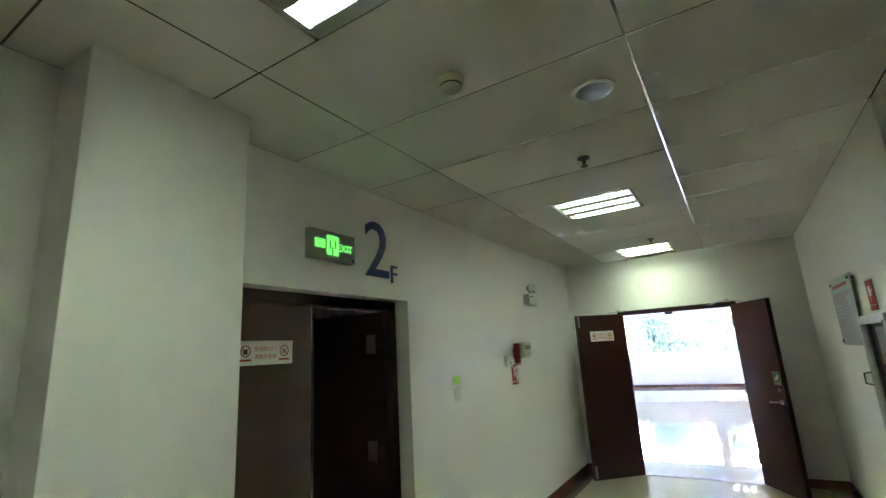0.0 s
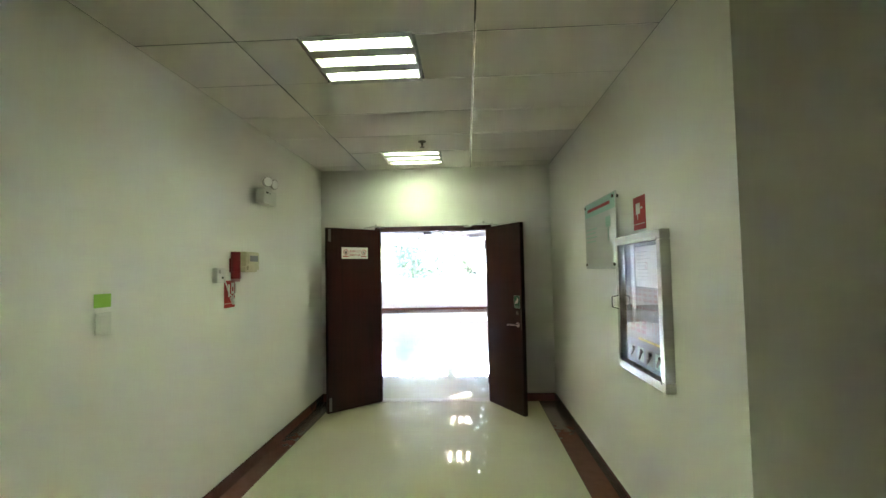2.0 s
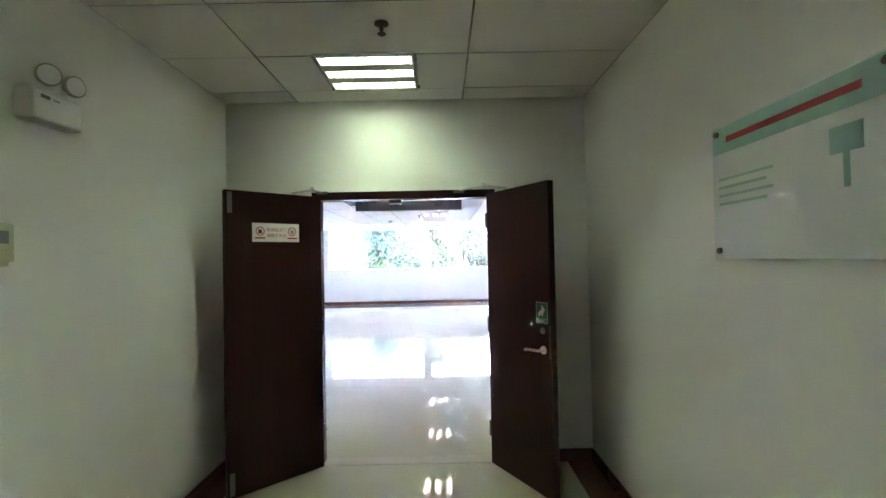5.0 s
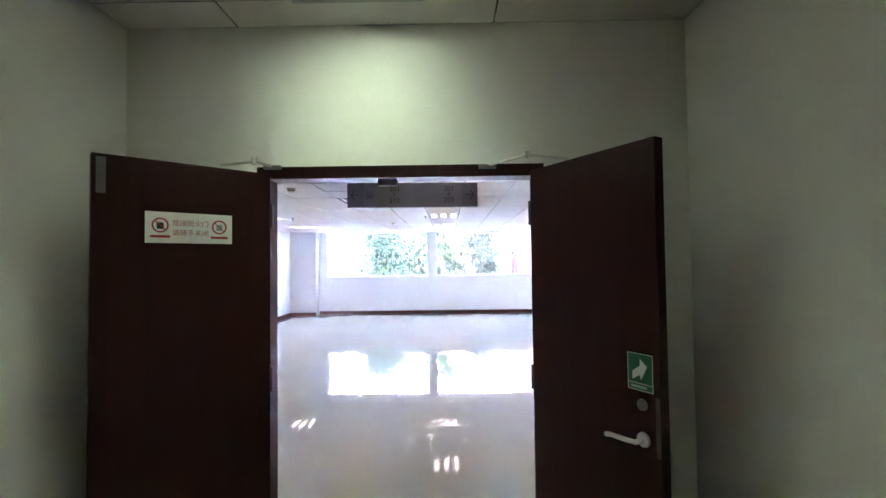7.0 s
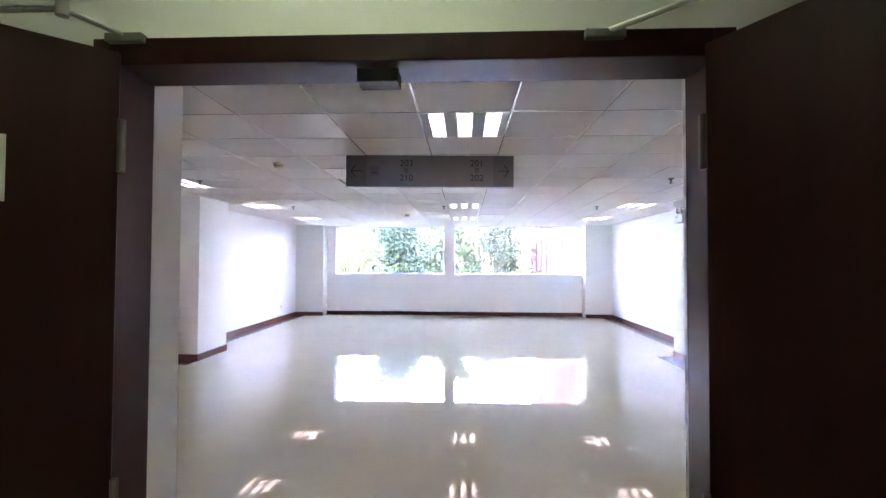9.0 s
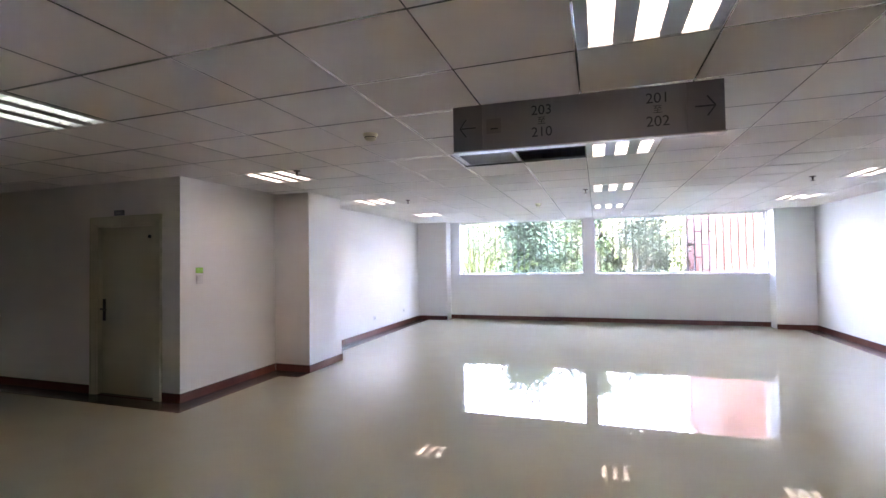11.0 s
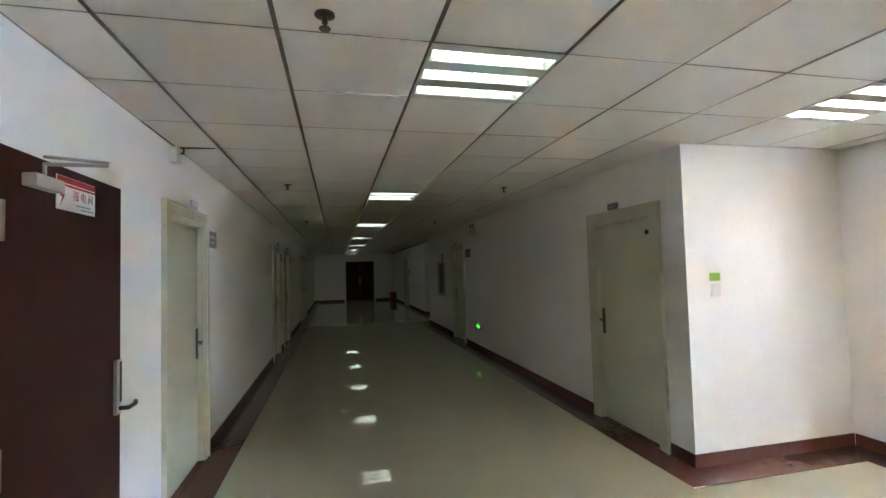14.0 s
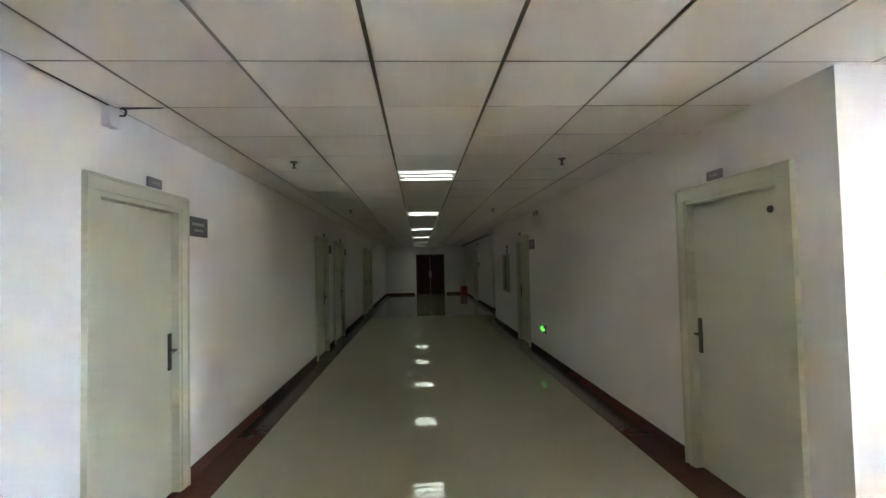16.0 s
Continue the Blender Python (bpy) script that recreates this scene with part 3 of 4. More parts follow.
for a in ((0.5225, 0.6245, 1.0945, 1.0965), (0.5225, 0.6245, 1.071, 1.073), (0.5225, 0.6245, 1.197, 1.199), (0.5225, 0.5245, 1.073, 1.197), (0.6225, 0.6245, 1.073, 1.197)):
    part("line", B(a[0], a[1], -0.0252, -0.0244, a[2], a[3]), PAPER, lab)
part("caption", B(0.536, 0.60, -0.0249, -0.0244, 1.079, 1.088), TEAL, lab)
for z in (0.25, 1.0, 1.75):
    hinge(leaf_r, -0.004, z, mat=DARKMETAL)

for name, a, b, c in (("left", (-1.93, YD - 0.02, 1.985), (-1.97, YD - 0.13, 1.99), (-2.10, 6.97, 1.966)), ("right", (-0.93, YD - 0.02, 1.975), (-0.76, YD - 0.13, 2.0), (-0.60, 6.95, 1.966))):
    cl = thing("door_closer", pose(*a), "thin steel door closer arm above the open leaf", "door closer", "closer arms of the fire door")
    o = Vector(a)
    part("bracket", B(-0.04, 0.04, -0.010, 0.012, -0.008, 0.010, bevel=0.002), DULL, cl)
    part("arm", bent(bmesh.new(), [Vector((0, 0, 0.006)), Vector(b) - o], 0.006, 8), STEEL, cl, "", True)
    part("arm", bent(bmesh.new(), [Vector(b) - o, Vector(c) - o], 0.006, 8), STEEL, cl, "", True)
    part("joint", tube(bmesh.new(), Vector(b) - o - Vector((0, 0, 0.014)), Vector(b) - o + Vector((0, 0, 0.018)), 0.011, sides=12), STEEL, cl, "", True)


def cream_door(name, m, w, handle_side, label, plate=True, eye=False, papers=False):
    """A closed cream door in its moulded frame; origin on the wall's face at the floor, in the opening's middle."""
    door = tagged(new(name), label, "door", "cream office doors")
    door.matrix_basis = m
    h, fw = 1.985, 0.09
    for s in (-1, 1):
        bm = bmesh.new()
        x0, x1 = sorted((s * w / 2, s * (w / 2 + fw)))
        box(bm, x0, x1, -0.026, 0.0, 0, h, 0.004)
        xi = sorted((s * (w / 2 - 0.03), s * w / 2))
        box(bm, xi[0], xi[1], -0.018, 0.2, 0, h, 0.003)
        xo = sorted((s * (w / 2 + fw - 0.018), s * (w / 2 + fw)))
        box(bm, xo[0], xo[1], -0.034, -0.024, 0, h + fw - 0.01, 0.003)
        part("jamb", bm, CREAM, door)
    bm = bmesh.new()
    box(bm, -w / 2 - fw, w / 2 + fw, -0.026, 0.0, h, h + fw, 0.004)
    box(bm, -w / 2 + 0.03, w / 2 - 0.03, -0.018, 0.2, h - 0.03, h, 0.003)
    box(bm, -w / 2 - fw + 0.018, w / 2 + fw - 0.018, -0.034, -0.024, h + fw - 0.02, h + fw - 0.002, 0.003)
    part("head", bm, CREAM, door)
    part("threshold", B(-w / 2 + 0.03, w / 2 - 0.03, -0.02, 0.14, 0.0, 0.012, bevel=0.003), GRANITE, door)
    leaf = part("leaf", B(-w / 2 + 0.036, w / 2 - 0.038, 0.03, 0.075, 0.016, h - 0.037, bevel=0.003), CREAM, door)
    # dark panel added behind the leaf to stop light through its gaps
    part("leak_backing", B(-w / 2 + 0.001, w / 2 - 0.001, 0.21, 0.235, 0.0, h - 0.001), WOOD, door)
    hx = handle_side * (w / 2 - 0.075)
    hp = part("handle", B(hx - 0.022, hx + 0.022, 0.018, 0.03, 0.86, 1.115, bevel=0.009), DARKMETAL, leaf, "dark bronze handle plate", True)
    part("lever", bent(bmesh.new(), [Vector((hx, 0.02, 1.0)), Vector((hx, -0.02, 1.0)), Vector((hx - handle_side * 0.10, -0.026, 0.997))], 0.008, 10), DARKMETAL, leaf, "", True)
    for z in (0.25, 1.0, 1.75):
        part("hinge", tube(bmesh.new(), (-handle_side * (w / 2 - 0.032), 0.026, z - 0.05), (-handle_side * (w / 2 - 0.032), 0.026, z + 0.05), 0.007, sides=8), DARKMETAL, leaf, "", True)
    if eye:
        part("door_eye", tube(bmesh.new(), (-handle_side * 0.33, 0.03, 1.83), (-handle_side * 0.33, 0.02, 1.83), 0.022, 0.02, 16), BLACK, leaf, "small dark round plate near the top", True)
    if papers:
        part("paper", B(0.03, 0.20, 0.0285, 0.03, 1.42, 1.56), PAPER, leaf, "white paper slip stuck on")
        part("paper", B(0.04, 0.17, 0.0285, 0.03, 1.32, 1.40), PAPER, leaf, "white paper slip stuck on")
    if plate:
        pl = thing("number_plate", m @ pose(0.06 * handle_side, -0.035, h + fw + 0.002), "small grey room number plate on the door frame", "number plate", "room number plates")
        part("plate", B(-0.075, 0.075, -0.012, 0.004, 0.0, 0.062, bevel=0.003), SIGNGREY, pl)
        part("number_bar", B(-0.04, 0.04, -0.0128, -0.0118, 0.022, 0.036), GREYINK, pl)
    return door


CLOSED = "closed cream-green wooden door in a moulded frame with dark handle"
for p, q, *_ in SOUTH_DOORS:
    cream_door("office_door", on_south((p + q) / 2, YS, 0), q - p, 1, CLOSED)
cream_door("office_door", on_north(sum(NORTH_DOORS[0][:2]) / 2, YN, 0), 0.92, -1, CLOSED + " and a dark round eye", eye=True)
cream_door("office_door", on_north(sum(NORTH_DOORS[1][:2]) / 2, YN, 0), 0.80, -1, CLOSED)
cream_door("office_door", on_north(-22.825, YN2, 0), 0.95, -1, CLOSED)
cream_door("office_door", on_east(2.78, 12.38, 0), 0.90, 1, CLOSED + " and white paper slips", papers=True)


def wall_plate(m, w=0.30, h=0.15):
    pl = thing("door_plate", m, "dark grey metal room plate on the wall beside a door", "room plate", "room plates")
    part("plate", B(-w / 2, w / 2, -0.012, 0, -h / 2, h / 2, bevel=0.003), PLATEDARK, pl)
    part("text_bar", B(-w * 0.3, w * 0.3, -0.0128, -0.0118, 0.01, 0.03), GREYINK, pl)
    part("text_bar", B(-w * 0.2, w * 0.25, -0.0128, -0.0118, -0.035, -0.02), GREYINK, pl)


wall_plate(on_south(-7.30, YS, 1.88), 0.315)
wall_plate(on_north(-11.76, YN, 1.87), 0.36, 0.17)
wall_plate(on_south(-12.6, YS, 1.88))
wall_plate(on_south(-14.4, YS, 1.88))
wall_plate(on_west(-18.5, 12.05, 1.88))
wall_plate(on_north(-21.85, YN2, 1.5), 0.22, 0.18)

# red-brown door of the electricity room
red = thing("utility_door", on_south((RED_DOOR[0] + RED_DOOR[1]) / 2, YS, 0), "closed dark red wooden utility door with a warning sign", "door")
w = RED_DOOR[1] - RED_DOOR[0]
part("leaf", B(-w / 2 + 0.003, w / 2 - 0.003, -0.03, 0.02, 0.008, 2.015, bevel=0.004), REDWOOD, red)
# added panel that keeps outside light from the gaps round the leaf
part("leak_backing", B(-w / 2 + 0.002, w / 2 - 0.002, 0.03, 0.1, 0.0, 2.018), WOOD, red)
for z in (0.93, 1.755):
    part("hinge", B(-w / 2 + 0.012, -w / 2 + 0.03, -0.04, -0.03, z - 0.07, z + 0.07, bevel=0.003), STEEL, red, "steel hinge")
lock = part("lock_plate", B(w / 2 - 0.085, w / 2 - 0.035, -0.05, -0.03, 0.87, 1.14, bevel=0.006), STEEL, red, "long chrome electronic lock plate", True)
part("lock_window", B(w / 2 - 0.060, w / 2 - 0.038, -0.0515, -0.0498, 0.93, 1.13), BLACK, lock, "black glossy reader window")
part("lever", bent(bmesh.new(), [Vector((w / 2 - 0.06, -0.045, 0.90)), Vector((w / 2 - 0.06, -0.09, 0.90)), Vector((w / 2 - 0.005, -0.1, 0.905)), Vector((w / 2 + 0.025, -0.09, 0.91))], 0.0105, 10), DARKMETAL, lock, "dark curved lever", True)
dc = part("closer_body", B(-w / 2 + 0.12, -w / 2 + 0.30, -0.08, -0.03, 1.89, 1.94, bevel=0.008), CASEGREY, red, "grey door closer body", True)
part("closer_arm", bent(bmesh.new(), [Vector((-w / 2 + 0.2, -0.06, 1.945)), Vector((-w / 2 + 0.2, -0.06, 1.985)), Vector((-w / 2 + 0.25, -0.25, 1.995))], 0.0075, 8), ALU, dc, "", True)
part("closer_arm", bent(bmesh.new(), [Vector((-w / 2 + 0.25, -0.25, 2.005)), Vector((-w / 2 + 0.29, -0.01, 2.035))], 0.0065, 8), ALU, dc, "", True)
ws = part("warning_sign", B(-0.122, 0.178, -0.0325, -0.03, 1.837, 1.977), PAPER, red, "white warning sign with a red band")
part("band", B(-0.12, 0.176, -0.0335, -0.0324, 1.937, 1.975), RED, ws)
part("band_line", B(-0.12, 0.176, -0.0337, -0.0330, 1.946, 1.950), PAPER, ws)
letters("characters", "强 电 间", 0.046, RED, ws, pose(0.078, -0.0328, 1.904), 0.0004)
bm = bmesh.new()
zig = [(-0.077, 1.928), (-0.10, 1.89), (-0.082, 1.894), (-0.097, 1.854), (-0.062, 1.904), (-0.08, 1.90), (-0.062, 1.928)]
f = bm.faces.new([bm.verts.new((x, -0.0335, z)) for x, z in zig])
ext = bmesh.ops.extrude_face_region(bm, geom=[f])
bmesh.ops.translate(bm, vec=(0, 0.0009, 0), verts=[v for v in ext["geom"] if isinstance(v, bmesh.types.BMVert)])
part("flash", bm, RED, ws, "red lightning flash")
part("small_print", B(0.02, 0.14, -0.0333, -0.0324, 1.864, 1.870), GREYINK, ws)
part("small_print", B(0.06, 0.16, -0.0333, -0.0324, 1.850, 1.855), GREYINK, ws)

# far double door at the corridor's end
far = thing("double_door", pose(XF, 9.92, 0, 0, 0, 90), "closed dark red wooden double door at the corridor's end", "door")
for s in (-1, 1):
    x0, x1 = sorted((s * 0.003, s * 0.668))
    lf = part("leaf", B(x0, x1, 0.02, 0.065, 0.01, 2.015, bevel=0.003), WOOD, far)
    for z0, z1 in ((0.2, 0.95), (1.1, 1.85)):
        part("panel", B(x0 + 0.12, x1 - 0.12, 0.012, 0.021, z0, z1, bevel=0.004), WOOD, lf)
    part("pull", tube(bmesh.new(), (s * 0.05, 0.0, 0.9), (s * 0.05, 0.0, 1.2), 0.012, sides=10), STEEL, lf, "steel pull handle", True)
bm = bmesh.new()
for a in ((-0.728, -0.671, 0, 2.078), (0.671, 0.728, 0, 2.078), (-0.671, 0.671, 2.018, 2.078)):
    box(bm, a[0], a[1], -0.02, 0.1, a[2], a[3], 0.004)
part("frame", bm, WOOD, far)
ex = thing("fire_box", pose(-26.6, YN2 - 0.17, 0), "dark red metal fire extinguisher box on the floor", "extinguisher box")
part("body", B(-0.35, 0.35, -0.14, 0.14, 0.0, 0.40, bevel=0.008), DARKRED, ex)
part("lid", B(-0.36, 0.36, -0.15, 0.15, 0.40, 0.44, bevel=0.006), DARKRED, ex)
dark = thing("recess_door", pose(-15.94, 12.3, 0, 0, 0, 90), "dark red wooden door standing open in the recess", "door")
part("leaf", B(-0.75, 0.1, -0.05, -0.005, 0.01, 2.05, bevel=0.003), WOOD, dark)
lever(dark, -0.65, 1.0, 0.12, STEEL, y=-0.05)

# doorway beside the lift lobby
fr = tagged(new("door_frame_2"), "dark brown wooden frame in a grey-plastered reveal", "door frame", kind="structure")
fr.location = (XL - 0.16, 2.616, 0)
bm = bmesh.new()
for a in ((-0.716, -0.66, 0, 1.955), (0.66, 0.716, 0, 1.955), (-0.66, 0.66, 1.895, 1.955)):
    box(bm, -0.05, 0.05, a[0], a[1], a[2], a[3], 0.003)
part("frame", bm, BROWN, fr)
st = thing("stair_door", pose(XL - 0.16, 1.956, 0.008, 0, 0, 90), "closed brown wooden stair door leaf with a white notice", "door", "leaves of the stair door")
part("leaf", B(0.003, 0.632, -0.0225, 0.0225, 0, 1.882, bevel=0.003), BROWN, st)
notice(st, 0.155, 0.495, 1.568, 1.688)
st2 = thing("stair_door", pose(XL - 0.16, 3.276, 0.008, 0, 0, 185), "dark stair door leaf standing open with steel plates", "door", "leaves of the stair door")
part("leaf", B(0.003, 0.632, -0.0225, 0.0225, 0, 1.882, bevel=0.003), BROWN, st2)
for z in (0.90, 1.60):
    part("plate", B(0.07, 0.15, 0.0225, 0.0245, z, z + 0.13, bevel=0.002), STEEL, st2, "light metal plate")
for n, a in (("wall_stair_back", (XL - 2.4, XL - 2.2, 1.0, 4.4)), ("wall_stair_south", (XL - 2.2, XL - 0.25, 1.0, 1.2)), ("wall_stair_north", (XL - 2.2, XL - 0.25, 4.2, 4.4))):
    structure(n, B(*a, 0, TOP), PAINT, "dim plastered wall of the stairwell", "wall")
structure("floor_stair", B(XL - 2.4, XL - 0.25, 1.0, 4.4, -0.25, 0.0), FLOOR, "dim stair landing floor", "floor")
structure("ceiling_stair", B(XL - 2.4, XL - 0.25, 1.0, 4.4, TOP, TOP + 0.2), PAINT, "plain stairwell ceiling", "ceiling")


# ---- signs and devices in the first corridor ----
big = thing("floor_number", on_west(XL, 3.02, 2.052), "dark blue raised floor number on the wall", "floor number")
letters("digit", "2", 0.53, BLUE, big, pose(-0.01, -0.006, 0.195), 0.006, "dark blue digit")
letters("letter", "F", 0.175, BLUE, big, pose(0.158, -0.006, 0.063), 0.006, "dark blue letter")

es = thing("exit_sign", on_west(XL, 2.583, 2.213), "grey exit sign box with glowing green marks", "exit sign", "exit signs")
part("case", B(-0.175, 0.175, -0.045, 0, -0.085, 0.085, bevel=0.008), CASEGREY, es)
part("door_mark", B(-0.055, 0.035, -0.048, -0.044, -0.055, 0.06), EXIT_GLOW, es, "glowing green doorway mark")
for x, z in ((-0.03, 0.01), (-0.012, -0.025), (0.008, 0.015)):
    part("mark_line", B(x - 0.004, x + 0.004, -0.0488, -0.0478, z - 0.03, z + 0.02), BLACK, es)
letters("word", "EXIT", 0.062, EXIT_GLOW, es, pose(0.088, -0.046, -0.005), 0.0006)
for k in range(4):
    x = -0.135 + 0.02 * k
    part("character_bar", B(x - 0.008, x + 0.008, -0.047, -0.044, -0.022, 0.03), EXIT_GLOW, es, "glowing green character bar")
part("button", B(0.145, 0.165, -0.048, -0.044, -0.075, -0.058), BLACK, es)


def exit_low(m):
    s = thing("exit_sign", m, "small low exit sign glowing green above the skirting", "exit sign", "exit signs")
    part("case", B(-0.17, 0.17, -0.018, 0, -0.065, 0.065, bevel=0.004), BLACK, s)
    bm = bmesh.new()
    box(bm, -0.035, 0.03, -0.0205, -0.0178, -0.045, 0.05)
    box(bm, -0.12, -0.035, -0.0203, -0.0178, -0.025, 0.015)
    box(bm, 0.03, 0.12, -0.0203, -0.0178, -0.025, 0.015)
    part("mark", bm, EXIT_GLOW, s, "glowing green mark")
    for x, z0, z1 in ((-0.075, -0.018, 0.006), (-0.012, -0.03, 0.03), (0.012, -0.012, 0.036), (0.075, -0.018, 0.006)):
        part("mark_line", B(x - 0.005, x + 0.005, -0.0222, -0.0202, z0, z1), BLACK, s)


exit_low(on_north(-11.15, YN, 0.455))


def emergency_light(m):
    e = thing("emergency_light", m, "white emergency light box with two round lamp heads", "emergency light", "emergency lights")
    part("case", B(-0.118, 0.118, -0.075, 0, -0.062, 0.058, bevel=0.01), WHITE, e)
    part("indicator", B(-0.085, -0.045, -0.0765, -0.0745, 0.022, 0.036), BLACK, e)
    part("lamp_dots", B(-0.03, 0.0, -0.0765, -0.0745, 0.024, 0.032), GREYINK, e)
    part("foot", B(-0.05, 0.05, -0.06, -0.02, 0.056, 0.068, bevel=0.003), WHITE, e)
    for s in (-1, 1):
        c = Vector((0.02 + s * 0.062, -0.065, 0.122))
        aim = Vector((-0.5 + s * 0.2, -1, -0.1)).normalized()
        m2 = Matrix.Translation(c) @ aim.to_track_quat("Z", "Y").to_matrix().to_4x4()
        hd = part("lamp_head", turned(bmesh.new(), [(0.016, -0.036), (0.034, -0.024), (0.043, 0.0), (0.043, 0.012), (0.038, 0.014)], 24, m2), CASEGREY, e, "", True)
        part("lens", turned(bmesh.new(), [(0.037, 0.012), (0.037, 0.016), (0.024, 0.02), (0.004, 0.022)], 20, m2), REFLECTOR, hd, "clear round lens", True)
        part("neck", tube(bmesh.new(), (0.02 + s * 0.03, -0.045, 0.062), c - aim * 0.03, 0.012, sides=8), WHITE, e, "", True)


emergency_light(on_west(XL, 5.585, 2.11))
emergency_light(on_north(-11.25, YN, 2.25))
emergency_light(on_south(-20.75, YS, 2.2))
emergency_light(on_north(-21.6, YN2, 2.2))
emergency_light(on_east(2.12, 13.33, 2.17))

jack = thing("fire_phone_jack", on_west(XL, 4.90, 1.475), "white fire telephone jack with a hanging coiled cord", "telephone jack")
part("case", B(-0.055, 0.055, -0.038, 0, -0.05, 0.05, bevel=0.008), WHITE, jack)
part("cover", B(-0.035, 0.04, -0.05, -0.036, 0.012, 0.04, bevel=0.006), WHITE, jack)
part("socket", B(0.0, 0.02, -0.0395, -0.0375, -0.022, -0.008), BLACK, jack)
cord = [Vector((0.02, -0.04, -0.02)), Vector((0.05, -0.045, -0.07)), Vector((0.09, -0.04, -0.13)), Vector((0.14, -0.04, -0.15)), Vector((0.19, -0.035, -0.12)), Vector((0.2, -0.03, -0.06))]
part("cord", bent(bmesh.new(), cord, 0.0045, 8), WHITE, jack, "white hanging cord", True)
part("plug", tube(bmesh.new(), (0.12, -0.045, -0.155), (0.145, -0.045, -0.2), 0.014, 0.012, 12), WHITE, jack, "", True)
fire_board = thing("tube_holder", on_west(XL, 5.087, 1.545), "dark red plastic tube holder fixed upright on the wall", "tube holder")
part("holder", turned(bmesh.new(), [(0.029, -0.096), (0.032, -0.092), (0.032, 0.092), (0.029, 0.096), (0.024, 0.096), (0.024, 0.07)], 28, Matrix.Translation((0, -0.036, 0))), DARKRED, fire_board, "", True)
part("clip", B(-0.022, 0.022, -0.012, 0, -0.05, 0.05, bevel=0.003), DARKRED, fire_board)
part("end_cap", turned(bmesh.new(), [(0.022, -0.116), (0.028, -0.114), (0.030, -0.098), (0.030, -0.0965)], 24, Matrix.Translation((0, -0.036, 0))), PALERED, fire_board, "pale plastic end cap", True)
card = thing("fire_phone_sign", on_west(XL, 5.068, 1.342), "red fire telephone card with white marks", "wall sign")
part("card", B(-0.072, 0.072, -0.003, 0, -0.095, 0.095, bevel=0.0008), RED, card)
for a in ((-0.02, 0.0, -0.02, 0.07), (0.02, 0.06, 0.05, 0.08), (0.02, 0.06, 0.0, 0.02), (0.05, 0.06, 0.0, 0.08), (0.02, 0.03, 0.0, 0.08)):
    part("mark", B(a[0], a[1], -0.0038, -0.0029, a[2], a[3]), PAPER, card, "white telephone mark")
part("line", B(-0.068, 0.068, -0.0038, -0.0029, -0.067, -0.063), PAPER, card)
ac = thing("control_box", on_west(XL, 5.31, 1.57), "ivory plastic control box with a dark display", "control box")
bm = bmesh.new()
box(bm, -0.105, 0.105, -0.055, 0, -0.03, 0.078, 0.01)
box(bm, -0.095, 0.095, -0.045, 0, -0.075, -0.03, 0.008)
part("case", bm, IVORY, ac)
part("panel", B(-0.08, 0.095, -0.06, -0.053, -0.012, 0.062, bevel=0.003), IVORY, ac)
part("display", B(-0.055, 0.075, -0.0615, -0.0595, 0.005, 0.05), SIGNGREY, ac, "grey display window")
part("flap", B(-0.075, 0.1, -0.058, -0.044, -0.058, -0.026, bevel=0.004), IVORY, ac)


def switch(m, tag):
    s = thing("light_switch", m, "white light switch under a bright green label", "light switch", "light switches")
    part("plate", B(-0.045, 0.045, -0.009, 0, -0.055, 0.045, bevel=0.004), WHITE, s)
    part("rocker", B(-0.03, 0.03, -0.0125, -0.008, -0.04, 0.03, bevel=0.003), WHITE, s)
    part("label", B(-0.05, 0.05, -0.0015, 0, 0.068, 0.13), tag, s, "bright green paper label")


switch(on_west(XL, 3.935, 1.273), LIME)
switch(on_west(XC, 11.61, 1.337), LIME)

gp = thing("glass_notice", on_east(XR, 5.155, 1.716), "glass plate notice on steel studs with teal heading", "wall notice")
part("plate", B(-0.365, 0.365, -0.03, -0.0205, -0.245, 0.245, bevel=0.0015), PRINT, gp, "glass plate over a pale printed sheet")
part("heading", B(-0.358, 0.358, -0.0308, -0.0297, 0.14, 0.238), TEAL, gp, "teal heading band")
part("text_bar", B(-0.28, 0.26, -0.0312, -0.0306, 0.176, 0.198), RED, gp)
for k in range(4):
    part("text_bar", B(-0.33, -0.05 - 0.03 * (k % 2), -0.0308, -0.0297, 0.04 - 0.03 * k, 0.05 - 0.03 * k), TEAL, gp)
part("tree_mark", B(0.16, 0.26, -0.0308, -0.0297, 0.03, 0.1), TEAL, gp)
part("tree_stem", B(0.2, 0.22, -0.0308, -0.0297, -0.06, 0.03), TEAL, gp)
for sx in (-1, 1):
    for sz in (-1, 1):
        part("stud", tube(bmesh.new(), (sx * 0.33, 0, sz * 0.215), (sx * 0.33, -0.04, sz * 0.215), 0.011, sides=14), DARKMETAL, gp, "dark round stud", True)

rs = thing("fire_sign", on_east(XR, 4.473, 1.778), "red fire equipment sign with white marks", "wall sign")
part("card", B(-0.086, 0.086, -0.003, 0, -0.092, 0.092, bevel=0.0008), RED, rs)
part("mark", B(-0.045, 0.015, -0.0038, -0.0029, -0.005, 0.055), PAPER, rs, "white equipment mark")
part("mark", B(0.025, 0.05, -0.0038, -0.0029, 0.02, 0.032), PAPER, rs, "white equipment mark")
part("mark", B(-0.025, -0.018, -0.0038, -0.0029, -0.035, -0.005), PAPER, rs, "white equipment mark")
part("line", B(-0.08, 0.08, -0.0038, -0.0029, -0.062, -0.059), PAPER, rs)

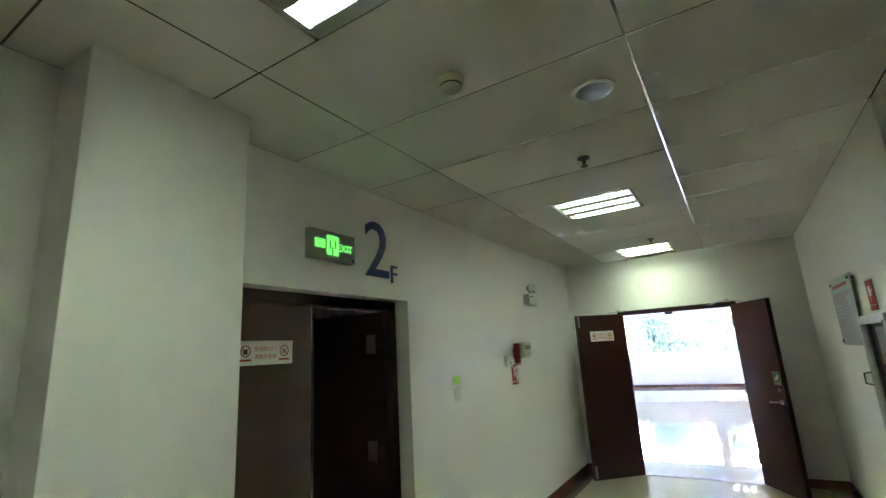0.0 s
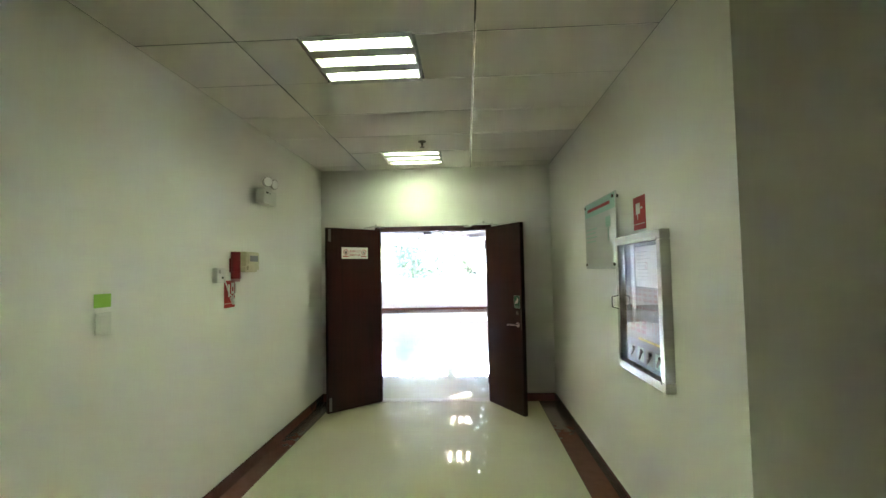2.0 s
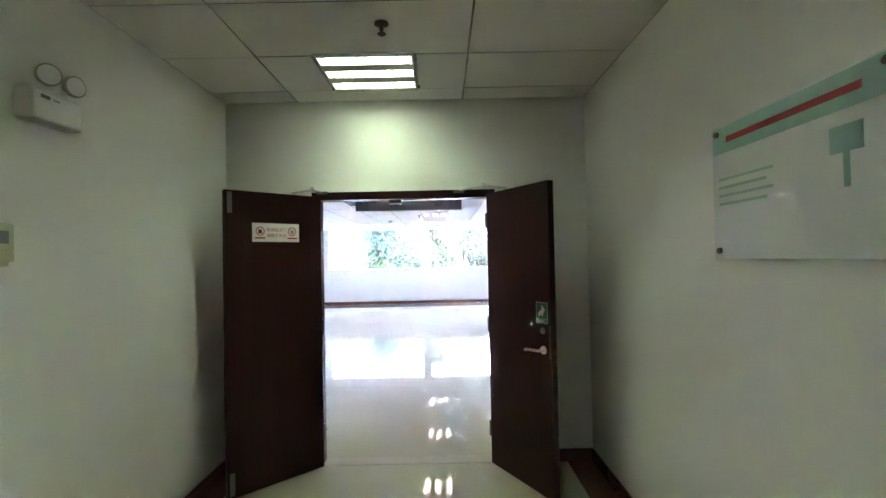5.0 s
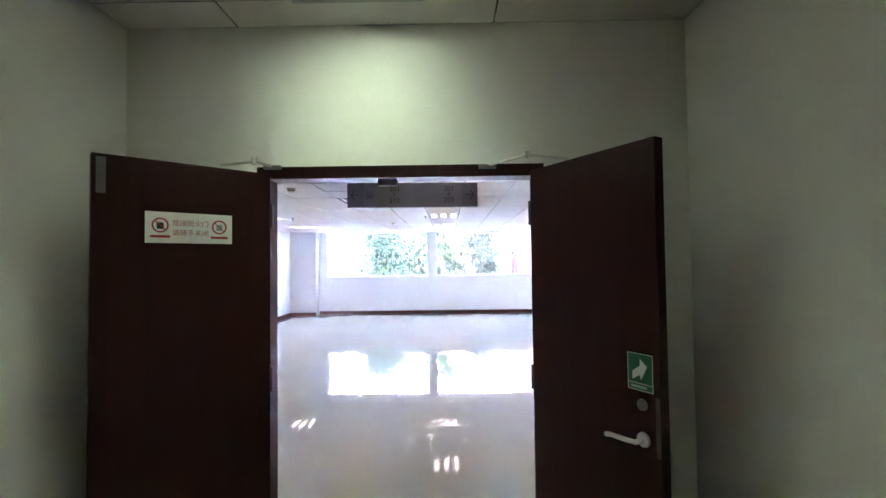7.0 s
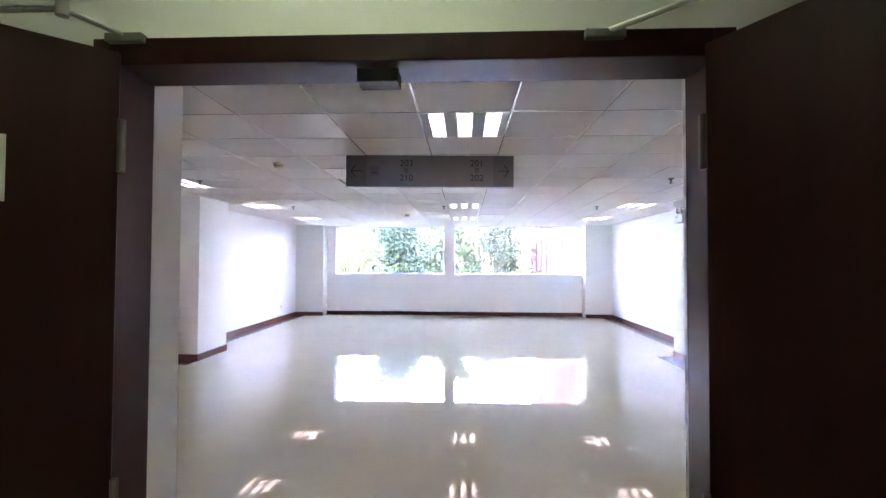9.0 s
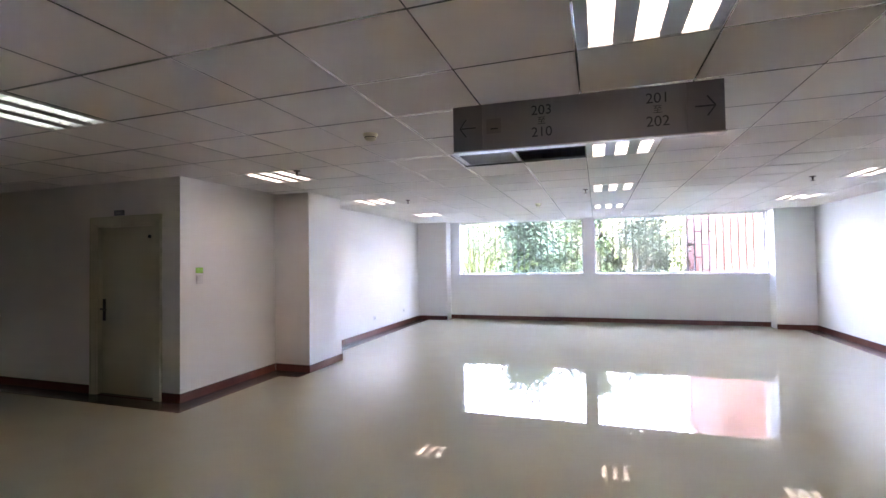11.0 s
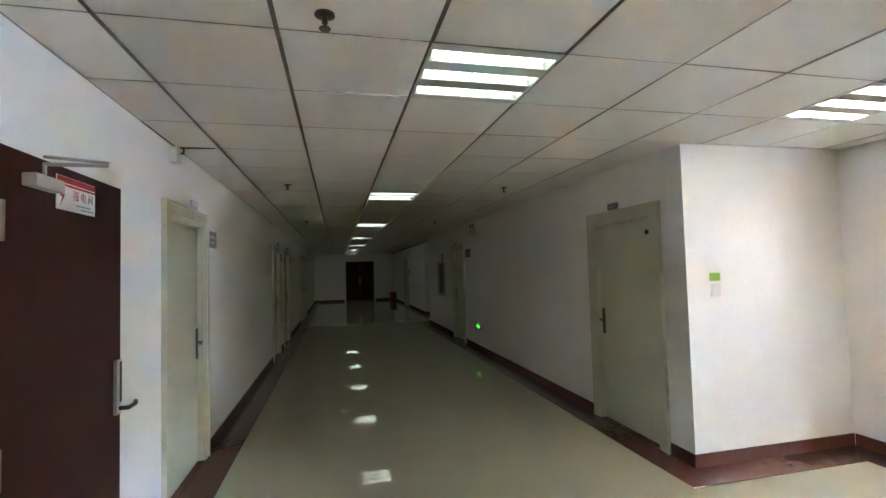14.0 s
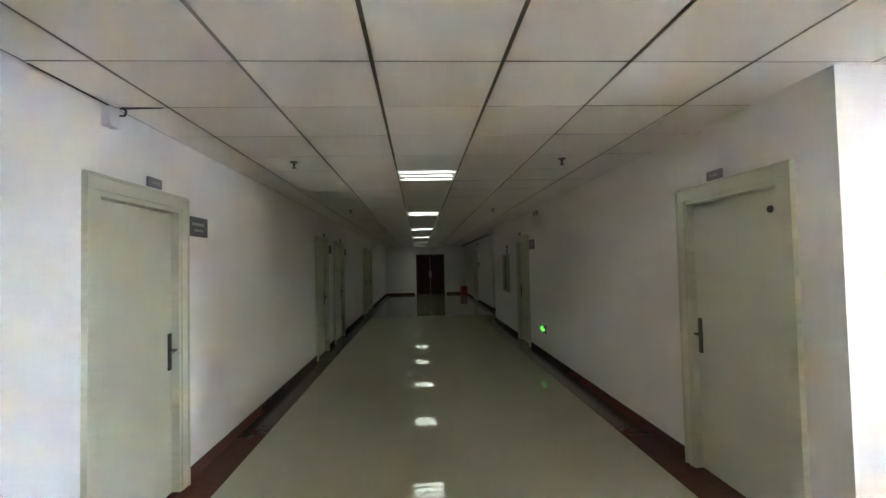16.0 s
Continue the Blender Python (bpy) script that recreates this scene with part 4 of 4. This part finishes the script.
nb = thing("notice_board", on_east(XR, 4.43, 1.272), "aluminium-framed glass notice board with a dark poster", "notice board")
w2, h2, fwid = 0.325, 0.388, 0.047
bm = bmesh.new()
for a in ((-w2, w2, h2 - fwid, h2), (-w2, w2, -h2, -h2 + fwid), (-w2, -w2 + fwid, -h2 + fwid, h2 - fwid), (w2 - fwid, w2, -h2 + fwid, h2 - fwid)):
    box(bm, a[0], a[1], -0.05, 0, a[2], a[3], 0.006)
for a in ((-w2 + fwid - 0.012, w2 - fwid + 0.012, h2 - fwid - 0.004, h2 - fwid + 0.01), (-w2 + fwid - 0.012, w2 - fwid + 0.012, -h2 + fwid - 0.01, -h2 + fwid + 0.004)):
    box(bm, a[0], a[1], -0.056, -0.046, a[2], a[3], 0.002)
part("frame", bm, ALU, nb)
po = part("poster", B(-w2 + fwid, w2 - fwid, -0.006, -0.001, -h2 + fwid, h2 - fwid), POSTER, nb, "dark green printed poster")
rnd = random.Random(3)
for row, z0, z1, count, wide in ((0, 0.20, 0.265, 2, 0.05), (1, 0.02, 0.10, 6, 0.052), (2, -0.025, -0.005, 9, 0.026)):
    for k in range(count):
        x = -0.2 + (0.07 if count < 9 else 0.048) * k
        for j in range(3 if row < 2 else 1):
            zs = z0 + (z1 - z0) * j / 3
            part("character_stroke", B(x - wide / 2 * rnd.uniform(0.6, 1), x + wide / 2 * rnd.uniform(0.6, 1), -0.0072, -0.0059, zs + 0.002, zs + (z1 - z0) / (3 if row < 2 else 1) * 0.62), FADED, po)
letters("number", "119", 0.08, FADED, po, pose(0.14, -0.0062, -0.115), 0.0005, "red emergency number")
for k in range(3):
    x = -0.19 + 0.085 * k
    for j in range(3):
        part("character_stroke", B(x - 0.034 * rnd.uniform(0.5, 1), x + 0.034 * rnd.uniform(0.5, 1), -0.0072, -0.0059, -0.155 + 0.027 * j, -0.137 + 0.027 * j), FADED, po)
part("band", B(-0.1, 0.25, -0.007, -0.0059, -0.195, -0.184), YELLOW, po, "yellow line")
part("lower_field", B(-0.272, 0.272, -0.0065, -0.0059, -0.338, -0.2), POSTERBLUE, po, "blue-green lower field")
for k in range(4):
    x = -0.2 + 0.12 * k
    part("picture", B(x - 0.045, x + 0.045, -0.0072, -0.0064, -0.315, -0.235), TEAL if k % 2 else POSTER, po)
    part("picture_detail", tube(bmesh.new(), (x - 0.02, -0.0075, -0.3), (x + 0.025, -0.0075, -0.25), 0.006, 0.012, 6), INK, po)
sheet = part("sheet", B(-0.096, 0.196, -0.012, -0.0075, 0.10, 0.318, bevel=0.0005), PAPER, nb, "white typed sheet pinned over the poster")
for k in range(9):
    part("text_line", B(-0.07, 0.05 + 0.11 * rnd.random(), -0.0124, -0.0119, 0.288 - 0.019 * k, 0.290 - 0.019 * k), GREYINK, sheet)
part("stamp", ring_bm(0.014, 0.018, -0.0124, -0.0119, 0.06, 0.215), PALERED, sheet, "pale red round stamp")
pane = part("pane", B(-w2 + fwid - 0.002, w2 - fwid + 0.002, -0.034, -0.03, -h2 + fwid - 0.002, h2 - fwid + 0.002), GLASS, nb, "clear glass door")
pane.visible_shadow = False
part("handle", bent(bmesh.new(), [Vector((-w2 + 0.03, -0.05, 0.04)), Vector((-w2 + 0.02, -0.085, 0.03)), Vector((-w2 + 0.02, -0.085, -0.03)), Vector((-w2 + 0.03, -0.05, -0.04))], 0.0038, 8), BLACK, nb, "small black pull handle", True)

nb2 = thing("notice_board", on_north(-14.15, YN, 1.32), "aluminium-framed notice board on the corridor wall", "notice board")
bm = bmesh.new()
for a in ((-0.3, 0.3, 0.38, 0.43), (-0.3, 0.3, -0.43, -0.38), (-0.3, -0.25, -0.38, 0.38), (0.25, 0.3, -0.38, 0.38)):
    box(bm, a[0], a[1], -0.05, 0, a[2], a[3], 0.005)
part("frame", bm, ALU, nb2)
part("poster", B(-0.25, 0.25, -0.02, -0.001, -0.38, 0.38), POSTER, nb2)
rs2 = thing("fire_sign", on_north(-14.1, YN, 1.86), "red fire equipment sign with white marks", "wall sign")
part("card", B(-0.09, 0.09, -0.003, 0, -0.09, 0.09), RED, rs2)
part("mark", B(-0.04, 0.02, -0.0038, -0.0029, -0.02, 0.04), PAPER, rs2)


# ---- on the ceilings ----
def sprinkler(x, y, z):
    s = thing("sprinkler", pose(x, y, z), "small metal sprinkler head under the ceiling", "sprinkler", "sprinklers")
    part("rose", turned(bmesh.new(), [(0.036, 0.006), (0.036, -0.002), (0.018, -0.008)], 20), DARKMETAL, s, "", True)
    part("body", turned(bmesh.new(), [(0.011, -0.004), (0.011, -0.03), (0.006, -0.034), (0.006, -0.046)], 14), DARKMETAL, s, "", True)
    part("deflector", turned(bmesh.new(), [(0.02, -0.046), (0.022, -0.05), (0.02, -0.052)], 16), DARKMETAL, s, "", True)


for x, y in ((-1.318, 3.351), (-1.337, 6.03), (-1.33, 0.4)):
    sprinkler(x, y, HA)
for x, y in ((-4.39, 8.71), (-7.72, 8.25), (-7.69, 10.626), (-11.28, 8.22), (-11.38, 10.6), (-4.42, 11.6), (-4.27, 14.25), (-1.572, 14.25), (1.172, 11.59), (1.10, 14.3)):
    sprinkler(x, y, HB)


def smoke_detector(x, y, z):
    s = thing("smoke_detector", pose(x, y, z), "round ivory smoke detector under the ceiling", "smoke detector", "smoke detectors")
    part("base", turned(bmesh.new(), [(0.055, 0.006), (0.055, -0.012), (0.05, -0.016)], 26), IVORY, s, "", True)
    part("head", turned(bmesh.new(), [(0.046, -0.016), (0.044, -0.036), (0.032, -0.046), (0.02, -0.048)], 26), IVORY, s, "", True)
    part("vent", turned(bmesh.new(), [(0.0455, -0.024), (0.0455, -0.03)], 26), BLACK, s)


smoke_detector(-1.538, 2.193, HA)
smoke_detector(-3.05, 10.63, HB)
smoke_detector(-2.39, 15.63, HB)
sp = thing("ceiling_speaker", pose(-1.075, 2.638, HA), "round off-white ceiling loudspeaker with a dark grille", "loudspeaker")
part("rim", turned(bmesh.new(), [(0.095, 0.006), (0.095, -0.006), (0.08, -0.01), (0.074, -0.006)], 32), WHITE, sp, "", True)
part("grille", turned(bmesh.new(), [(0.074, 0.0), (0.074, -0.006), (0.04, -0.009), (0.005, -0.0095)], 32), SIGNGREY, sp, "grey round grille", True)

jb = thing("junction_box", on_south(-6.27, YS, HB - 0.07), "white junction box under a lifted ceiling tile", "junction box")
part("case", B(-0.045, 0.045, -0.05, 0, -0.055, 0.055, bevel=0.006), WHITE, jb)
part("cable_and_gap", bent(bmesh.new(), [Vector((0.03, -0.045, 0.02)), Vector((0.06, -0.06, 0.03)), Vector((0.075, -0.06, 0.06)), Vector((0.05, -0.05, 0.08))], 0.006, 8), BLACK, jb, "loose black cable", True)
# the lifted tile's shadowed gap, drawn as two thin black runs
part("cable_and_gap", bent(bmesh.new(), [Vector((0.03, -0.02, 0.066)), Vector((-0.2, -0.012, 0.07)), Vector((-0.52, -0.008, 0.074))], 0.0055, 6), BLACK, jb, "thin black run for the dark gap along the wall's top edge", True)
part("cable_and_gap", bent(bmesh.new(), [Vector((0.05, -0.04, 0.066)), Vector((0.055, -0.14, 0.07)), Vector((0.06, -0.27, 0.075))], 0.005, 6), BLACK, jb, "thin black run for the dark gap under the ceiling", True)

# air vent above the open cells
vent = thing("air_grille", pose(OPEN_CELLS[0][0] + 0.301, 11.83, HB), "grey slotted air grille in the open ceiling cell", "air grille")
bm = bmesh.new()
for a in ((-0.29, 0.29, -0.29, -0.25), (-0.29, 0.29, 0.25, 0.29), (-0.29, -0.25, -0.25, 0.25), (0.25, 0.29, -0.25, 0.25)):
    box(bm, *a, 0.02, 0.045)
part("frame", bm, STEEL, vent)
for k in range(8):
    bm = bmesh.new()
    y = -0.22 + 0.063 * k
    box(bm, -0.25, 0.25, y - 0.004, y + 0.004, 0.022, 0.05)
    part("slat", bm, STEEL, vent)

# hanging direction sign
dsg = thing("direction_sign", pose(-1.523, 10.30, 2.318, 0, 0, 2.5), "grey hanging direction sign with arrows and room numbers", "direction sign")
part("panel", B(-0.75, 0.75, -0.03, 0.03, -0.14, 0.14, bevel=0.004), SIGNGREY, dsg)
for s in (-1, 1):
    x0, x1 = sorted((s * 0.565, s * 0.749))
    part("end_panel", B(x0, x1, -0.0325, -0.0295, -0.138, 0.138), SIGNDARK, dsg, "darker end panel")
    bm = bmesh.new()
    cx = s * 0.655
    for a, b in (((cx - 0.05, 0), (cx + 0.05, 0)), ((cx + s * 0.05, 0), (cx + s * 0.01, 0.055)), ((cx + s * 0.05, 0), (cx + s * 0.01, -0.055))):
        tube(bm, (a[0], -0.034, a[1]), (b[0], -0.034, b[1]), 0.0048, sides=6)
    part("arrow", bm, BLACK, dsg, "black arrow")
for x, top, low in ((-0.21, "203", "210"), (0.42, "201", "202")):
    letters("number", top, 0.082, BLACK, dsg, pose(x, -0.0305, 0.068), 0.0006)
    letters("number", low, 0.082, BLACK, dsg, pose(x, -0.0305, -0.062), 0.0006)
    letters("character", "至", 0.05, BLACK, dsg, pose(x, -0.0305, 0.004), 0.0006)
part("toilet_mark", B(-0.54, -0.45, -0.0325, -0.0295, -0.045, 0.045), SIGNDARK, dsg, "dark square mark")
part("mark_line", B(-0.515, -0.47, -0.0332, -0.0324, -0.02, -0.012), BLACK, dsg)
part("rail", B(-0.755, 0.755, -0.034, 0.034, -0.149, -0.14, bevel=0.003), STEEL, dsg, "aluminium edge rail")
for x in (-0.5, 0.5):
    part("hanger", tube(bmesh.new(), (x, 0.02, 0.14), (x, 0.02, 0.158), 0.0035, sides=8), STEEL, dsg, "thin steel hanger", True)

for x, y in ((-5.83, 16.1), (-5.83, 17.6)):
    so = thing("wall_socket", on_west(x, y, 0.34), "white double wall socket above the skirting", "wall socket", "wall sockets")
    part("plate", B(-0.043, 0.043, -0.008, 0, -0.043, 0.043, bevel=0.003), WHITE, so)
    part("slot", B(-0.015, 0.015, -0.0088, -0.0078, -0.01, 0.01), BLACK, so)


# ---- outside the windows ----
GROUND = -3.6


def ground_height(x, y):
    """Level round the building, with a wooded bank rising to the north."""
    f = min(1.0, max(0.0, (y - 34.0) / 40.0))
    return GROUND + 13.0 * f * f * (3 - 2 * f) + (0.35 * math.sin(x * 0.21) + 0.25 * math.sin(y * 0.33 + x * 0.1)) * min(1.0, max(0.0, (y - 22) / 10.0))


bm = bmesh.new()
gx = [-900, -300, -120] + [-60 + 4 * k for k in range(31)] + [120, 300, 900]
gy = [-900, -300, -60, -10, 10, 18.7] + [20 + 3 * k for k in range(24)] + [120, 300, 1200]
rows = [[bm.verts.new((x, y, ground_height(x, y))) for x in gx] for y in gy]
for r0, r1 in zip(rows, rows[1:]):
    for k in range(len(gx) - 1):
        bm.faces.new((r0[k], r0[k + 1], r1[k + 1], r1[k]))
structure("ground", bm, SOIL, "grassy ground outside, rising to a bank", "ground")


def leaf_cloud(bm, centre, radius, count, size, rnd, droop=0.3, squash=0.8):
    """Many small leaves scattered through a clump, thinner towards its edge."""
    for _ in range(count):
        v = Vector((rnd.gauss(0, 1), rnd.gauss(0, 1), rnd.gauss(0, 1) * squash))
        v = v.normalized() * radius * rnd.random() ** 0.45
        p = centre + v
        d = (v.normalized() + Vector((rnd.uniform(-0.8, 0.8), rnd.uniform(-0.8, 0.8), rnd.uniform(-0.6, 0.6) - droop))).normalized()
        s = d.cross(Vector((rnd.uniform(-1, 1), rnd.uniform(-1, 1), rnd.uniform(-1, 1)))).normalized()
        L = size * rnd.uniform(0.6, 1.3)
        q = [p, p + d * L * 0.5 + s * L * 0.22, p + d * L, p + d * L * 0.5 - s * L * 0.22]
        bm.faces.new([bm.verts.new(c) for c in q])


def crown_mesh(name, clumps, mat):
    """A crown of loose leaves, built without welding."""
    rnd = random.Random(len(clumps) + 11)
    bm = bmesh.new()
    for c, r, n, size in clumps:
        leaf_cloud(bm, Vector(c), r, n, size, rnd)
    me = bpy.data.meshes.new(name)
    bm.to_mesh(me)
    bm.free()
    me.materials.append(mat)
    return me


def tree(x, y, height, spread, mat, seed, label, low=0.35, leaf=0.16, dense=150, clumps=26, layered=False):
    rnd = random.Random(seed)
    t = thing("tree", pose(x, y, GROUND), label, "tree", "trees outside the window")
    bm = bmesh.new()
    at, r = Vector((0, 0, -0.1)), height * 0.018 + 0.03
    spine = [at]
    for k in range(6):
        nxt = at + Vector((rnd.uniform(-0.12, 0.12), rnd.uniform(-0.12, 0.12), height * 0.15))
        tube(bm, at, nxt, r, r * 0.82, 10)
        at, r = nxt, r * 0.82
        spine.append(at)
    tips = []
    for k in range(clumps):
        f = low + (0.97 - low) * (k + rnd.random()) / clumps
        z = f * height
        base = spine[min(6, int(f * 6))]
        wide = spread * (math.sin(math.pi * (0.12 + 0.86 * (f - low) / (1.0 - low))) ** 0.7 if not layered else (1.05 - 0.8 * (f - low) / (1 - low)))
        a = rnd.uniform(0, 2 * math.pi)
        rad = wide * rnd.uniform(0.35, 1.0)
        tip = Vector((rad * math.cos(a), rad * math.sin(a), z + (0.0 if layered else rnd.uniform(-0.2, 0.5))))
        tube(bm, Vector((base.x, base.y, min(base.z, tip.z - 0.1))), tip, 0.035, 0.008, 6)
        tips.append((tip, spread * rnd.uniform(0.22, 0.42) * (1.2 if layered else 1.0)))
    part("trunk", bm, BARK, t, "", True)
    ob = new("crown", crown_mesh("crown", [(tuple(c), r, dense, leaf) for c, r in tips], mat))
    ob.parent = t
    if layered:
        ob.scale.z = 1.0
    return t


def blade_plant(x, y, height, count, mat, seed, label):
    """Long arching leaves from one root, as of a palm or banana."""
    rnd = random.Random(seed)
    p = thing("palm", pose(x, y, GROUND), label, "palm", "palms outside the window")
    part("trunk", tube(tube(bmesh.new(), (0, 0, -0.1), (0.05, 0, height * 0.3), 0.14, 0.11), (0.05, 0, height * 0.3), (0.0, 0.05, height * 0.55), 0.11, 0.08), BARK, p, "", True)
    for k in range(count):
        a, lean = rnd.uniform(0, 2 * math.pi), rnd.uniform(0.15, 0.75)
        L, wide = height * rnd.uniform(0.42, 0.62), rnd.uniform(0.03, 0.055)
        bm = bmesh.new()
        rows = []
        for i in range(8):
            f = i / 7
            out, up = L * lean * f ** 1.3, L * (f - 0.45 * lean * f ** 2.4)
            c = Vector((math.cos(a) * out, math.sin(a) * out, height * 0.5 + up))
            s = Vector((-math.sin(a), math.cos(a), 0)) * wide * math.sin(math.pi * (0.12 + 0.86 * f))
            rows.append((bm.verts.new(c - s), bm.verts.new(c + Vector((0, 0, -0.03))), bm.verts.new(c + s)))
        for r0, r1 in zip(rows, rows[1:]):
            bm.faces.new((r0[0], r0[1], r1[1], r1[0])), bm.faces.new((r0[1], r0[2], r1[2], r1[1]))
        part("frond", bm, mat, p)


tree(-3.9, 25.5, 7.2, 1.7, LEAF_DARK, 5, "dark green tree with spreading layered branches", 0.3, 0.2, 230, 40, layered=True)
tree(-2.1, 27.5, 7.0, 1.5, LEAF_MID, 6, "fresh green leafy tree outside", 0.3, 0.16, 200, 30)
tree(-1.38, 26.0, 7.3, 0.75, LEAF_MID, 8, "slim dark green tree outside", 0.2, 0.14, 230, 30)
tree(0.15, 27.4, 6.9, 1.3, LEAF_PALE, 9, "grey-green small-leaved tree outside", 0.25, 0.13, 330, 44)
tree(-8.2, 29.5, 7.4, 2.2, LEAF_PALE, 12, "pale green small-leaved tree", 0.25, 0.15, 260, 38)
tree(-5.6, 33.0, 8.6, 2.6, LEAF_MID, 14, "broad green tree behind the palms", 0.25, 0.18, 260, 40)
tree(-0.5, 35.0, 9.2, 2.8, LEAF_PALE, 15, "pale green broad tree in the distance", 0.25, 0.18, 280, 44)
tree(4.2, 34.5, 9.0, 2.6, LEAF_MID, 16, "green broad tree in the distance", 0.25, 0.18, 240, 40)
for x, y, h, s in ((-6.6, 25.0, 6.3, 31), (-5.7, 24.2, 5.7, 32), (-7.3, 26.4, 6.8, 33)):
    blade_plant(x, y, h, 46, LEAF_YELLOW, s, "yellow-green palm with long arching leaves")
# shrubs and far woods close the view below and behind the crowns
rnd = random.Random(21)
hedge = [((rnd.uniform(-15, 4.0), rnd.uniform(28, 33), GROUND + rnd.uniform(0.3, 1.0) + 6.6 * rnd.random() ** 1.15), rnd.uniform(0.5, 1.1), 140, 0.17) for _ in range(430)]
ob = new("shrubbery", crown_mesh("shrubbery", hedge, LEAF_PALE))
tagged(ob, "dense pale green shrubbery behind the trees", "shrubs", kind="stuff")
woods = []
for _ in range(330):
    x, y = rnd.uniform(-34, 26), rnd.uniform(38, 66)
    woods.append(((x, y, ground_height(x, y) + rnd.uniform(0.4, 3.2)), rnd.uniform(1.2, 2.2), 110, 0.42))
ob = new("far_woods", crown_mesh("far_woods", woods, LEAF_MID))
tagged(ob, "far green woods", "woods", kind="stuff")

# brick building across the yard
house = thing("brick_building", pose(2.25, 25.0, GROUND), "red brick building corner across the yard", "building")
part("wall", B(0.0, 6.0, 0.0, 5.0, -0.2, 9.0), MORTAR, house, "pale mortar wall core")
part("roof", B(-0.1, 6.1, -0.1, 5.1, 9.0, 9.25, bevel=0.02), MORTAR, house)
brick = mesh_of("brick", B(-0.155, 0.155, -0.006, 0.04, -0.047, 0.047, bevel=0.003), BRICK)
rest = bmesh.new()
row = 0
z = 2.9
while z < 8.9:
    for k in range(9):
        x = 0.16 + 0.325 * k + (0.16 if row % 2 else 0)
        if z < 6.4:
            ob = new("brick", brick)
            ob.parent = house
            ob.location = (x, -0.005, z)
        else:
            box(rest, x - 0.155, x + 0.155, -0.011, 0.035, z - 0.047, z + 0.047)
    for k in range(14):
        y = 0.2 + 0.325 * k + (0.16 if row % 2 else 0)
        box(rest, -0.011, 0.035, y - 0.155, y + 0.155, z - 0.047, z + 0.047)
    row += 1
    z += 0.107
tagged(part("bricks", rest, BRICK, house), kind="stuff")
